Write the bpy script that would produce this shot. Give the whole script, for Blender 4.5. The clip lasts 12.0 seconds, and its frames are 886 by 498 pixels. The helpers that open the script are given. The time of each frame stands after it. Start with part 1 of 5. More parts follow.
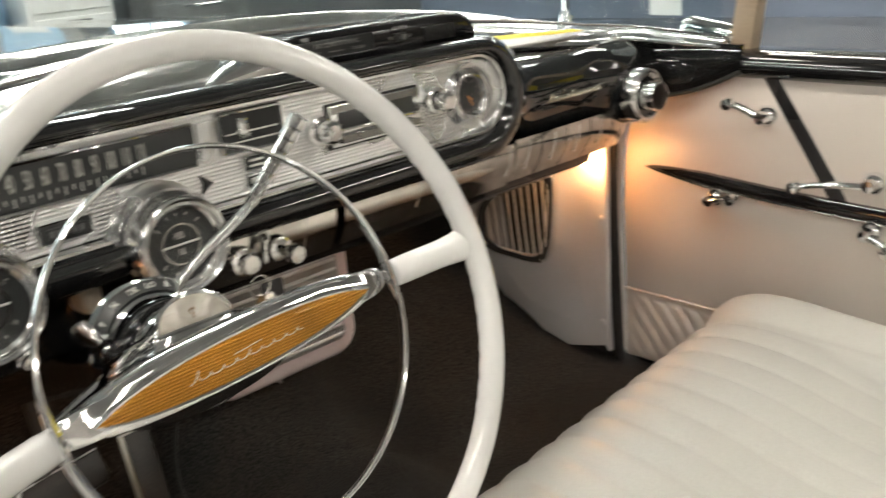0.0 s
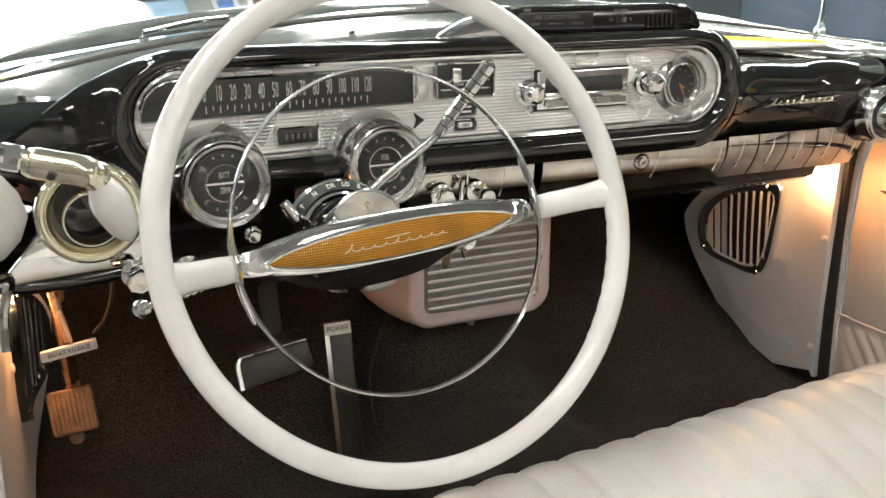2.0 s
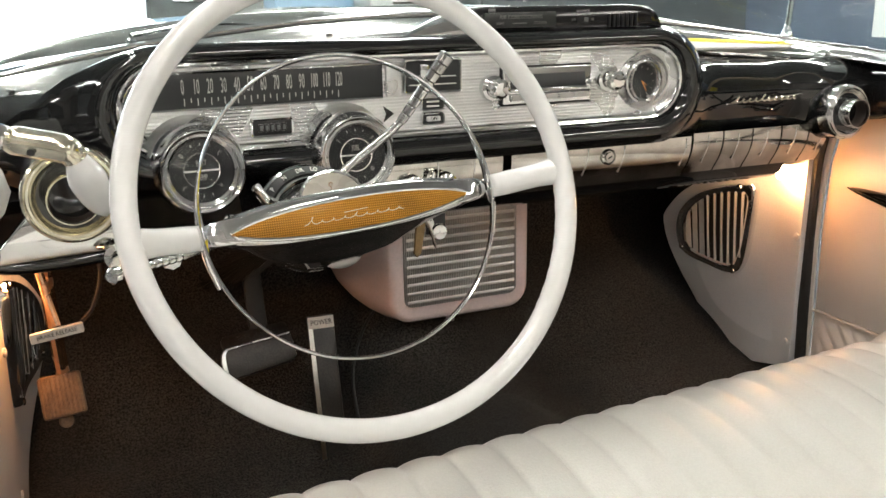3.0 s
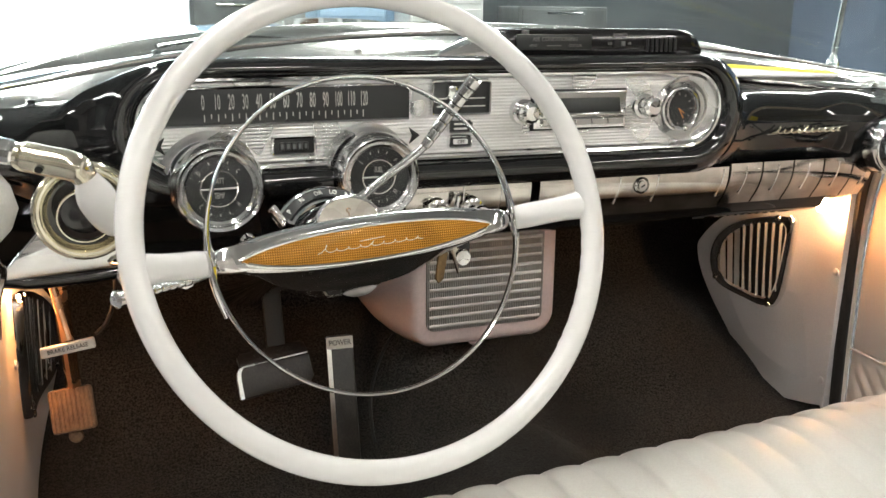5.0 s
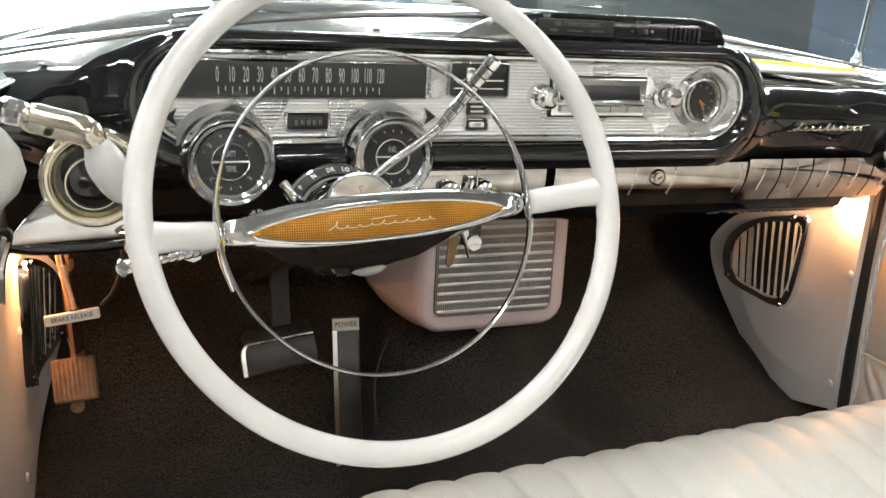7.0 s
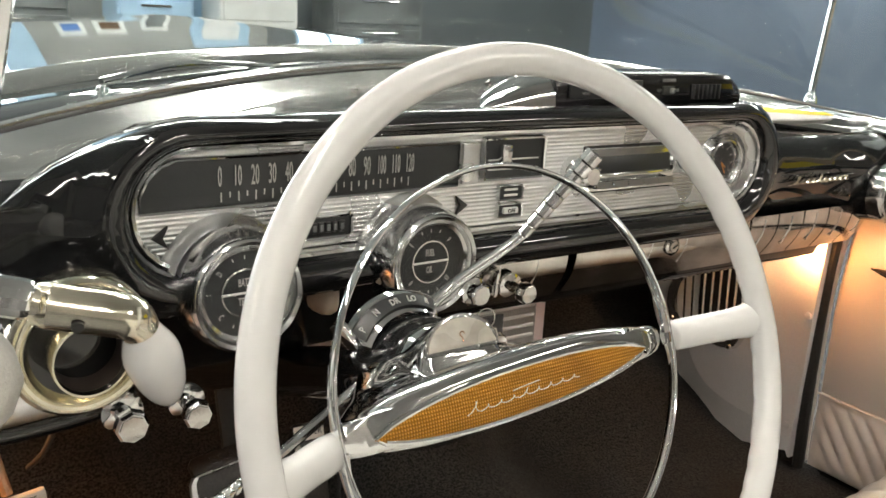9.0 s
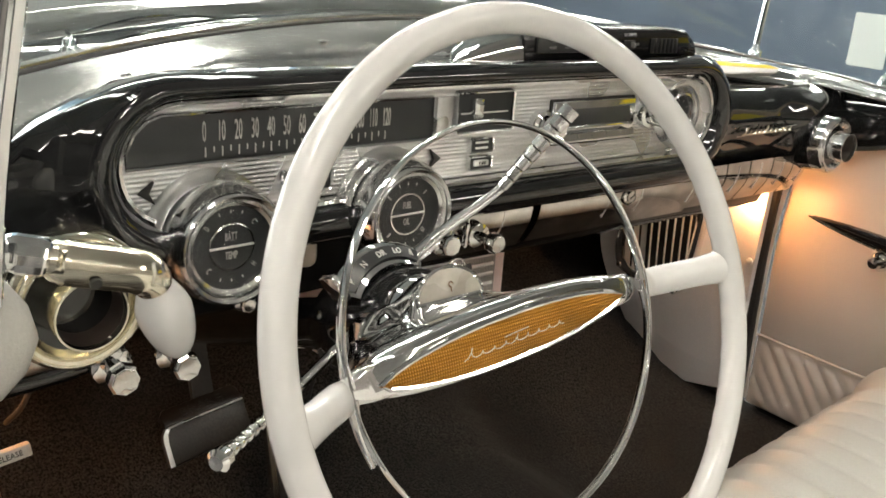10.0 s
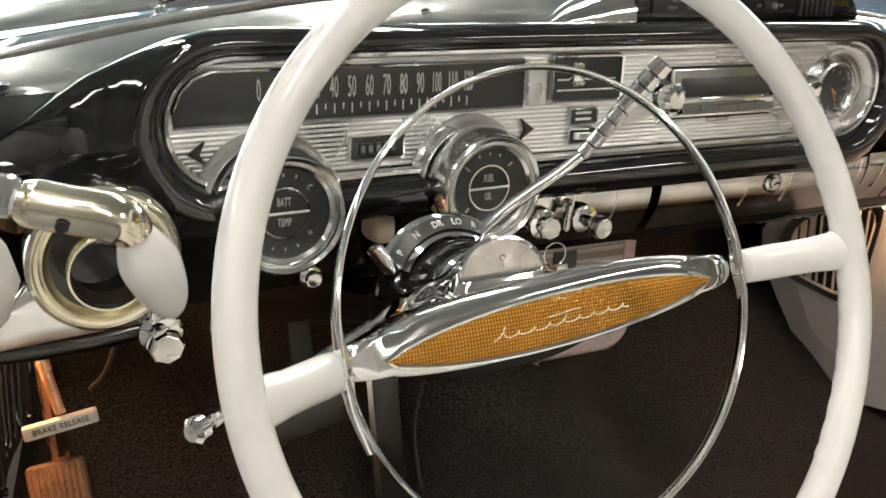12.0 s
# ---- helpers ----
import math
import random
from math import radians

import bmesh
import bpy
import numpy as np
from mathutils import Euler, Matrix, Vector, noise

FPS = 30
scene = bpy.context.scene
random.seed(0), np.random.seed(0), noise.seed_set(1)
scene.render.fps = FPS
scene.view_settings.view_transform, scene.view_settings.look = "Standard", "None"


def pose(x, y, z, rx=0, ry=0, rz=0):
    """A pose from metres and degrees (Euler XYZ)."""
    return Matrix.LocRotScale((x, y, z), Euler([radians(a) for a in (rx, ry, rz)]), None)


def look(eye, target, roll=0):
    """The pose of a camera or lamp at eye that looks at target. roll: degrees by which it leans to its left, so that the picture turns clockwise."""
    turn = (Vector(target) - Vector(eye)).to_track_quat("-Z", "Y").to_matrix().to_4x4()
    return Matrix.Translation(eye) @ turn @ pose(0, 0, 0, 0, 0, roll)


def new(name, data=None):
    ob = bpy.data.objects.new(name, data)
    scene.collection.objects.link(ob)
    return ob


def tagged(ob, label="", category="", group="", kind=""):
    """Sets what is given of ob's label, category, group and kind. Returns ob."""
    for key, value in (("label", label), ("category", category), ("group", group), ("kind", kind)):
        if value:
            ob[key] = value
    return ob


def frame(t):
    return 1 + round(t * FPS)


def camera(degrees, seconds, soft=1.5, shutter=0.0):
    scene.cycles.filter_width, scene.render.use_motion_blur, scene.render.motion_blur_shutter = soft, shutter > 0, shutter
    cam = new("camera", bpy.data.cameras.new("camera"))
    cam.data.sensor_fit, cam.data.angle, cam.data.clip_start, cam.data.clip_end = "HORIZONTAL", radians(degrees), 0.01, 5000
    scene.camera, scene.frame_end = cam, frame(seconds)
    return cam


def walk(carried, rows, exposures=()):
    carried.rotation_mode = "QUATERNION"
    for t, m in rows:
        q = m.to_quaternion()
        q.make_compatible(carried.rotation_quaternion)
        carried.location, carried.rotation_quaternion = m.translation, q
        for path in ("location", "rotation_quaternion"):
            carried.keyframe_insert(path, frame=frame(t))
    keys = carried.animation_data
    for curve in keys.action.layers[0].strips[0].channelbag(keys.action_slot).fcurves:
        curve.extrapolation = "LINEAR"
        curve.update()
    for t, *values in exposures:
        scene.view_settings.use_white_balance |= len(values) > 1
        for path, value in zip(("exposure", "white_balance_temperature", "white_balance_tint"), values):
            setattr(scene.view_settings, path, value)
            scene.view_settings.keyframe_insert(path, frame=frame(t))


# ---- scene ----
cam = camera(52.9, 12.0, 1.5, 0.35)
PATH = [
    (0, (-0.2830, -0.5690, 1.0945), (0.9790, 0.8400, 0.4445), -5.3),
    (0.5, (-0.3000, -0.6610, 1.0835), (0.6480, 0.9870, 0.4605), -4.6),
    (1, (-0.3070, -0.6990, 1.0765), (0.5450, 0.9960, 0.4455), -3.9),
    (1.5, (-0.2990, -0.7150, 1.0675), (0.4910, 1.0080, 0.4295), -1.4),
    (2, (-0.2590, -0.7430, 1.0505), (0.4980, 1.0100, 0.4565), -0.4),
    (2.5, (-0.2470, -0.7880, 1.0325), (0.4980, 0.9810, 0.4705), -0.7),
    (3, (-0.2360, -0.8260, 1.0155), (0.5050, 0.9530, 0.4805), -1.0),
    (3.2, (-0.2310, -0.8370, 1.0065), (0.5050, 0.9510, 0.4965), -1.5),
    (4.8, (-0.2090, -0.7840, 1.0295), (0.4660, 1.0270, 0.5145), 0.4),
    (5, (-0.2080, -0.7910, 1.0275), (0.4670, 1.0190, 0.5125), 0.6),
    (5.5, (-0.2110, -0.7940, 1.0195), (0.4570, 1.0150, 0.4905), 2.0),
    (6, (-0.2090, -0.7990, 1.0135), (0.4530, 1.0120, 0.4815), 2.5),
    (6.5, (-0.2060, -0.7960, 1.0095), (0.4510, 1.0150, 0.4725), 2.7),
    (7, (-0.2070, -0.7780, 1.0155), (0.4500, 1.0330, 0.4785), 2.8),
    (7.5, (-0.2260, -0.7270, 1.0405), (0.4870, 1.0620, 0.5015), 3.1),
    (7.7, (-0.2480, -0.7000, 1.0485), (0.4570, 1.0920, 0.5095), 2.7),
    (9.3, (-0.3780, -0.4340, 1.0775), (0.7630, 1.1130, 0.5255), 3.5),
    (9.5, (-0.3880, -0.4370, 1.0755), (0.7690, 1.0900, 0.5035), 3.8),
    (10, (-0.4100, -0.4430, 1.0835), (0.7790, 1.0330, 0.4455), 4.0),
    (10.5, (-0.4110, -0.4470, 1.0805), (0.7980, 0.9990, 0.4105), 2.9),
    (11, (-0.3700, -0.4300, 1.0865), (0.7520, 1.0810, 0.4085), 1.4),
    (11.5, (-0.3170, -0.4290, 1.0605), (0.6390, 1.2030, 0.4125), 1.1),
    (12, (-0.2830, -0.4440, 1.0355), (0.5420, 1.2620, 0.3965), 1.7),
]
walk(cam, [(t, look(e, a, r)) for t, e, a, r in PATH], [(0, 0.09, 6700, 10), (1, 0.21, 6400, 10), (2, 0.24, 6500, 10), (3, 0.28, 6500, 10), (5, 0.36, 6450, 10), (6.5, 0.39, 6350, 10), (7.5, 0.40, 6250, 10), (9.5, 0.11, 6800, 10), (10.5, 0.18, 6800, 10), (12, 0.25, 6650, 10)])

# ---- world, large lights, exposure ----
world = bpy.data.worlds.new("world")
world.use_nodes = True
scene.world = world
world.node_tree.nodes["Background"].inputs[0].default_value = (0.55, 0.62, 0.72, 1)
world.node_tree.nodes["Background"].inputs[1].default_value = 0.05
scene.view_settings.exposure = 0.30


# ---- materials ----
def surface(name, base, rough=0.5, metal=0.0, coat=0.0, grain=300.0, grain_col=0.05, bump=0.0, stain=6.0, stain_col=0.06,
            rough_var=0.05, emit=0.0, emit_col=None, sheen=0.0):
    """A procedural surface: base colour with stains and grain, varied roughness, fine relief."""
    m = bpy.data.materials.new(name)
    m.use_nodes = True
    nt = m.node_tree
    p = nt.nodes["Principled BSDF"]
    co = nt.nodes.new("ShaderNodeTexCoord")
    big = nt.nodes.new("ShaderNodeTexNoise")
    big.inputs["Scale"].default_value, big.inputs["Detail"].default_value = stain, 1
    small = nt.nodes.new("ShaderNodeTexNoise")
    small.inputs["Scale"].default_value, small.inputs["Detail"].default_value = grain, 3
    for n in (big, small):
        nt.links.new(co.outputs["Object"], n.inputs["Vector"])
    mix = base
    col = None
    for n, amount in ((big, stain_col), (small, grain_col)):
        ramp = nt.nodes.new("ShaderNodeMapRange")
        ramp.interpolation_type = "SMOOTHSTEP"
        ramp.inputs["From Min"].default_value, ramp.inputs["From Max"].default_value = 0.3, 0.7
        ramp.inputs["To Min"].default_value, ramp.inputs["To Max"].default_value = 1 - amount * 1.6, 1 + amount * 0.6
        nt.links.new(n.outputs["Fac"], ramp.inputs["Value"])
        mul = nt.nodes.new("ShaderNodeVectorMath")
        mul.operation = "MULTIPLY"
        if col is None:
            mul.inputs[0].default_value = base
        else:
            nt.links.new(col, mul.inputs[0])
        nt.links.new(ramp.outputs["Result"], mul.inputs[1])
        col = mul.outputs[0]
    nt.links.new(col, p.inputs["Base Color"])
    rr = nt.nodes.new("ShaderNodeMapRange")
    rr.inputs["From Min"].default_value, rr.inputs["From Max"].default_value = 0.3, 0.7
    rr.inputs["To Min"].default_value, rr.inputs["To Max"].default_value = max(0.01, rough - rough_var), rough + rough_var
    nt.links.new(big.outputs["Fac"], rr.inputs["Value"])
    nt.links.new(rr.outputs["Result"], p.inputs["Roughness"])
    p.inputs["Metallic"].default_value = metal
    p.inputs["Coat Weight"].default_value = coat
    p.inputs["Coat Roughness"].default_value = 0.04
    if sheen:
        p.inputs["Sheen Weight"].default_value = sheen
    if bump:
        b = nt.nodes.new("ShaderNodeBump")
        b.inputs["Strength"].default_value, b.inputs["Distance"].default_value = 1.0, bump
        nt.links.new(small.outputs["Fac"], b.inputs["Height"])
        nt.links.new(b.outputs["Normal"], p.inputs["Normal"])
    if emit:
        p.inputs["Emission Color"].default_value = (*(emit_col or base), 1)
        p.inputs["Emission Strength"].default_value = emit
    return m


CHROME = surface("chrome", (0.83, 0.84, 0.84), 0.07, 1.0, grain=40, grain_col=0.01, stain=9, stain_col=0.03, rough_var=0.025)
BRIGHT = surface("stainless_trim", (0.74, 0.73, 0.70), 0.13, 1.0, grain=600, grain_col=0.03, stain=12, stain_col=0.05, rough_var=0.04)
POLISHED = surface("polished_bezel", (0.79, 0.80, 0.80), 0.14, 1.0, grain=300, grain_col=0.02, stain=15, stain_col=0.05, rough_var=0.04)
GARNISH_METAL = surface("satin_garnish_metal", (0.87, 0.865, 0.85), 0.15, 1.0, grain=700, grain_col=0.03, stain=10, stain_col=0.06, rough_var=0.05)
WORNCHROME = surface("worn_chrome", (0.74, 0.71, 0.665), 0.11, 1.0, grain=90, grain_col=0.03, stain=22, stain_col=0.16, rough_var=0.06)
# chrome with yellow reflections tinted into its colour; also the nameplate's pale gold
WARM_TINT = surface("warm_tinted_metal", (0.87, 0.825, 0.68), 0.16, 1.0, grain=60, grain_col=0.02, stain=25, stain_col=0.08, rough_var=0.05)
DISH = surface("satin_clock_dish", (0.62, 0.625, 0.63), 0.25, 1.0, grain=500, grain_col=0.03, stain=20, stain_col=0.05, rough_var=0.04)
SATIN = surface("brushed_aluminium", (0.70, 0.705, 0.705), 0.30, 1.0, grain=900, grain_col=0.05, stain=14, stain_col=0.06, rough_var=0.06)
BLACK = surface("black_lacquer", (0.010, 0.0105, 0.011), 0.05, 0.0, coat=0.6, grain=60, grain_col=0.1, stain=4, stain_col=0.15, rough_var=0.02)
CRINKLE = surface("black_plastic", (0.020, 0.020, 0.021), 0.32, grain=700, grain_col=0.1, bump=0.0002, stain=8)
CASE = surface("black_gloss_plastic", (0.009, 0.009, 0.010), 0.17, grain=400, grain_col=0.1, stain=10, rough_var=0.05)
DIAL = surface("dial_grey_black", (0.020, 0.022, 0.023), 0.38, grain=500, stain=9, stain_col=0.15)
MARK = surface("dial_marking", (0.72, 0.72, 0.68), 0.45, grain=300, stain=20)
FIGURE = surface("faded_figure_print", (0.50, 0.49, 0.46), 0.45, grain=300, stain=20)
FAINT = surface("dim_print", (0.17, 0.17, 0.165), 0.45, grain=300, stain=20)
INK = surface("black_ink", (0.01, 0.01, 0.01), 0.5)
IVORY = surface("white_enamel_plastic", (0.70, 0.704, 0.70), 0.16, coat=0.5, grain=80, grain_col=0.015, stain=7, stain_col=0.03)
VINYL = surface("white_vinyl", (0.57, 0.563, 0.53), 0.30, coat=0.0, grain=420, grain_col=0.03, bump=0.00035, stain=5, stain_col=0.0, rough_var=0.0)
DOORVINYL = surface("door_vinyl", (0.66, 0.605, 0.555), 0.42, grain=500, grain_col=0.03, bump=0.0003, stain=4, stain_col=0.06)
KICK = surface("painted_board", (0.70, 0.69, 0.69), 0.45, grain=350, grain_col=0.03, bump=0.0002, stain=5, stain_col=0.07)
CARPET = surface("black_carpet", (0.036, 0.033, 0.030), 0.95, grain=300, grain_col=0.6, bump=0.004, stain=5, stain_col=0.3)
BORE = surface("brown_bore", (0.045, 0.032, 0.026), 0.55, grain=200, stain=20, stain_col=0.2)
RUBBER = surface("black_rubber", (0.012, 0.012, 0.012), 0.6, grain=400, grain_col=0.2, bump=0.0003)
PEDALRUB = surface("worn_pedal_rubber", (0.019, 0.016, 0.014), 0.36, grain=300, grain_col=0.3, bump=0.0004, stain=25, stain_col=0.3)
CREAM = surface("aged_cream_plastic", (0.52, 0.44, 0.35), 0.35, grain=120, stain=20, stain_col=0.12)
SLAT = surface("pale_metal_slat", (0.78, 0.78, 0.76), 0.35, 0.4, grain=300, stain=10)
TAN = surface("tan_rubber", (0.21, 0.128, 0.072), 0.6, grain=250, grain_col=0.15, bump=0.0004, stain=30, stain_col=0.2)
LEATHER = surface("tan_leather", (0.20, 0.13, 0.055), 0.5, grain=300, grain_col=0.1, bump=0.0002, stain=30, stain_col=0.15)
COPPER = surface("copper_rod", (0.75, 0.45, 0.28), 0.25, 1.0, stain=40, stain_col=0.15)
PINK = surface("pale_pink_enamel", (0.82, 0.69, 0.685), 0.35, coat=0.2, grain=200, grain_col=0.03, stain=6, stain_col=0.07)
ORANGE = surface("clock_hand_orange", (0.75, 0.28, 0.05), 0.4)
YELLOW = surface("plain_yellow", (0.85, 0.68, 0.02), 0.5, stain_col=0.03)
PAPER = surface("plain_white", (0.80, 0.80, 0.78), 0.55, grain=200, grain_col=0.02)
BLUEINK = surface("blue_print", (0.10, 0.22, 0.55), 0.5)
MEDAL = surface("clear_plastic_over_ivory", (0.38, 0.355, 0.31), 0.28, coat=0.25, grain=120, stain=30, stain_col=0.12)
POST = surface("tan_pillar_trim", (0.42, 0.33, 0.24), 0.45, grain=300, stain=8)


def amber_material():
    """Amber lens over a fine gold grid of squares."""
    m = surface("amber_grid", (0.48, 0.215, 0.020), 0.30, 0.60, coat=0.06, grain=500, grain_col=0.03, stain=22, stain_col=0.16)
    nt = m.node_tree
    p = nt.nodes["Principled BSDF"]
    co = nt.nodes.new("ShaderNodeTexCoord")
    waves = []
    for axis in "XZ":
        w = nt.nodes.new("ShaderNodeTexWave")
        w.bands_direction = axis
        w.inputs["Scale"].default_value = 145.0
        nt.links.new(co.outputs["Object"], w.inputs["Vector"])
        waves.append(w)
    mul = nt.nodes.new("ShaderNodeMath")
    mul.operation = "MULTIPLY"
    nt.links.new(waves[0].outputs["Fac"], mul.inputs[0])
    nt.links.new(waves[1].outputs["Fac"], mul.inputs[1])
    ramp = nt.nodes.new("ShaderNodeMapRange")
    ramp.inputs["To Min"].default_value, ramp.inputs["To Max"].default_value = 0.62, 1.45
    nt.links.new(mul.outputs[0], ramp.inputs["Value"])
    tint = nt.nodes.new("ShaderNodeVectorMath")
    tint.operation = "SCALE"
    nt.links.new(p.inputs["Base Color"].links[0].from_socket, tint.inputs[0])
    nt.links.new(ramp.outputs["Result"], tint.inputs["Scale"])
    nt.links.new(tint.outputs["Vector"], p.inputs["Base Color"])
    b = nt.nodes.new("ShaderNodeBump")
    b.inputs["Distance"].default_value = 0.0009
    nt.links.new(mul.outputs[0], b.inputs["Height"])
    nt.links.new(b.outputs["Normal"], p.inputs["Normal"])
    return m


def fin_material():
    """Grey metal with fine upright fins."""
    m = surface("finned_grey_metal", (0.42, 0.42, 0.41), 0.4, 0.3, grain=400, stain=12, stain_col=0.12)
    nt = m.node_tree
    co = nt.nodes.new("ShaderNodeTexCoord")
    w = nt.nodes.new("ShaderNodeTexWave")
    w.bands_direction = "X"
    w.inputs["Scale"].default_value = 98.0
    nt.links.new(co.outputs["Object"], w.inputs["Vector"])
    b = nt.nodes.new("ShaderNodeBump")
    b.inputs["Distance"].default_value = 0.0015
    nt.links.new(w.outputs["Fac"], b.inputs["Height"])
    nt.links.new(b.outputs["Normal"], nt.nodes["Principled BSDF"].inputs["Normal"])
    return m


FINS = fin_material()
AMBER = amber_material()


def clear_material(name, tint=(1, 1, 1), rough=0.0):
    """A clear pane: straight transmission with gloss by Fresnel."""
    m = bpy.data.materials.new(name)
    m.use_nodes = True
    nt = m.node_tree
    nt.nodes.remove(nt.nodes["Principled BSDF"])
    t, g, f, x, pw, ma = (nt.nodes.new(k) for k in ("ShaderNodeBsdfTransparent", "ShaderNodeBsdfGlossy", "ShaderNodeLayerWeight", "ShaderNodeMixShader", "ShaderNodeMath", "ShaderNodeMath"))
    t.inputs[0].default_value = (*tint, 1)
    g.inputs["Roughness"].default_value = rough
    f.inputs["Blend"].default_value = 0.5
    pw.operation, ma.operation = "POWER", "MULTIPLY_ADD"
    pw.inputs[1].default_value, ma.inputs[1].default_value, ma.inputs[2].default_value = 5.0, 0.6, 0.025
    nt.links.new(f.outputs["Facing"], pw.inputs[0])
    nt.links.new(pw.outputs[0], ma.inputs[0])
    nt.links.new(ma.outputs[0], x.inputs[0])
    nt.links.new(t.outputs[0], x.inputs[1])
    nt.links.new(g.outputs[0], x.inputs[2])
    nt.links.new(x.outputs[0], nt.nodes["Material Output"].inputs[0])
    return m


GLASS = clear_material("windshield_glass", (0.90, 0.95, 0.96))
LENS = clear_material("clear_lens", (0.97, 0.97, 0.97), 0.02)


def glow(name, colour, strength):
    m = bpy.data.materials.new(name)
    m.use_nodes = True
    p = m.node_tree.nodes["Principled BSDF"]
    p.inputs["Base Color"].default_value = (*colour, 1)
    p.inputs["Emission Color"].default_value = (*colour, 1)
    p.inputs["Emission Strength"].default_value = strength
    return m


# ---- mesh helpers ----
WORLD = {}
BENT = []      # holds the dashboard while its parts are built


def bend(v):
    """The instrument panel's driver's end curves towards the driver."""
    return (v[0], v[1] - 0.05 * max(0.0, 0.141 - v[0]) - 0.6 * max(0.0, -0.18 - v[0]) ** 2, v[2])


def thing(name, at, label, category, group="", kind=""):
    """An Empty at the base of a thing."""
    e = new(name)
    e.empty_display_size = 0.03
    e.location = at
    WORLD[e] = Matrix.Translation(at)
    return tagged(e, label, category, group, kind)


def part(name, geo, material, parent=None, label="", sharp=35, m=None):
    """Links a (vertices, faces) pair as one mesh object, under a thing or a part."""
    vs, fs = geo
    me = bpy.data.meshes.new(name)
    vs = [tuple((m @ Vector(v)) if m else v) for v in vs]
    me.from_pydata([bend(v) for v in vs] if BENT else vs, [], fs)
    bm = bmesh.new()
    bm.from_mesh(me)
    bmesh.ops.recalc_face_normals(bm, faces=bm.faces)
    bm.to_mesh(me)
    bm.free()
    me.shade_smooth()
    me.set_sharp_from_angle(angle=radians(sharp))
    me.materials.append(material)
    ob = new(name, me)
    WORLD[ob] = Matrix()
    if parent:
        ob.parent = parent
        ob.matrix_parent_inverse = WORLD[parent].inverted()
    return tagged(ob, label)


def joined(*geos):
    vs, fs = [], []
    for v, f in geos:
        k = len(vs)
        vs += [tuple(q) for q in v]
        fs += [tuple(i + k for i in g) for g in f]
    return vs, fs


def moved(geo, m):
    return [tuple(m @ Vector(v)) for v in geo[0]], geo[1]


def loft(rings, close=True, caps=True):
    """Skins a list of rings with equally many points each."""
    n = len(rings[0])
    vs = [tuple(v) for r in rings for v in r]
    fs = []
    for i in range(len(rings) - 1):
        for j in range(n if close else n - 1):
            k = (j + 1) % n
            fs.append((i * n + j, i * n + k, (i + 1) * n + k, (i + 1) * n + j))
    if caps and close:
        fs.append(tuple(range(n))[::-1])
        fs.append(tuple((len(rings) - 1) * n + j for j in range(n)))
    return vs, fs


def thick(rows, depth):
    """A sheet of rows of points, given thickness along a vector."""
    d = Vector(depth)
    n, m = len(rows[0]), len(rows)
    vs = [tuple(v) for r in rows for v in r] + [tuple(Vector(v) + d) for r in rows for v in r]
    k = n * m
    fs = []
    for i in range(m - 1):
        for j in range(n - 1):
            a, b, c, e = i * n + j, i * n + j + 1, (i + 1) * n + j + 1, (i + 1) * n + j
            fs += [(a, b, c, e), (k + e, k + c, k + b, k + a)]
    for j in range(n - 1):
        fs += [(j + 1, j, k + j, k + j + 1)]
        a = (m - 1) * n + j
        fs += [(a, a + 1, k + a + 1, k + a)]
    for i in range(m - 1):
        a = i * n
        fs += [(a, a + n, k + a + n, k + a)]
        a = i * n + n - 1
        fs += [(a + n, a, k + a, k + a + n)]
    return vs, fs


def lathe(profile, n=40, caps=True):
    """Turns (radius, height) pairs about z."""
    rings = [[(r * math.cos(2 * math.pi * k / n), r * math.sin(2 * math.pi * k / n), h) for k in range(n)] for r, h in profile]
    return loft(rings, True, caps)


def ring_lathe(profile, n=48):
    """A closed profile turned about z."""
    return loft([[(r * math.cos(2 * math.pi * k / n), r * math.sin(2 * math.pi * k / n), h) for k in range(n)] for r, h in profile + profile[:1]], True, False)


def spline(points, steps=8):
    """A smooth curve through points (Catmull-Rom)."""
    p = [Vector(q) for q in points]
    p = [2 * p[0] - p[1]] + p + [2 * p[-1] - p[-2]]
    out = []
    for i in range(1, len(p) - 2):
        for s in range(steps):
            t = s / steps
            a, b, c, d = p[i - 1], p[i], p[i + 1], p[i + 2]
            out.append(0.5 * ((2 * b) + (c - a) * t + (2 * a - 5 * b + 4 * c - d) * t * t + (3 * b - a - 3 * c + d) * t ** 3))
    out.append(p[-2])
    return out


def tube(path, radius, n=12, closed=False, flat=1.0):
    """A round bar along a path; radius is a number or a function of 0..1."""
    p = [Vector(q) for q in path]
    rings = []
    side = None
    for i, q in enumerate(p):
        a, b = (p[i - 1] if i or closed else p[i]), (p[(i + 1) % len(p)] if i + 1 < len(p) or closed else p[i])
        d = (b - a).normalized()
        if side is None:
            side = d.orthogonal().normalized()
        side = (side - d * side.dot(d)).normalized()
        up = d.cross(side)
        r = radius(i / (len(p) - 1)) if callable(radius) else radius
        rings.append([q + r * (math.cos(2 * math.pi * k / n) * side + flat * math.sin(2 * math.pi * k / n) * up) for k in range(n)])
    if closed:
        rings.append(rings[0])
    return loft(rings, True, not closed)


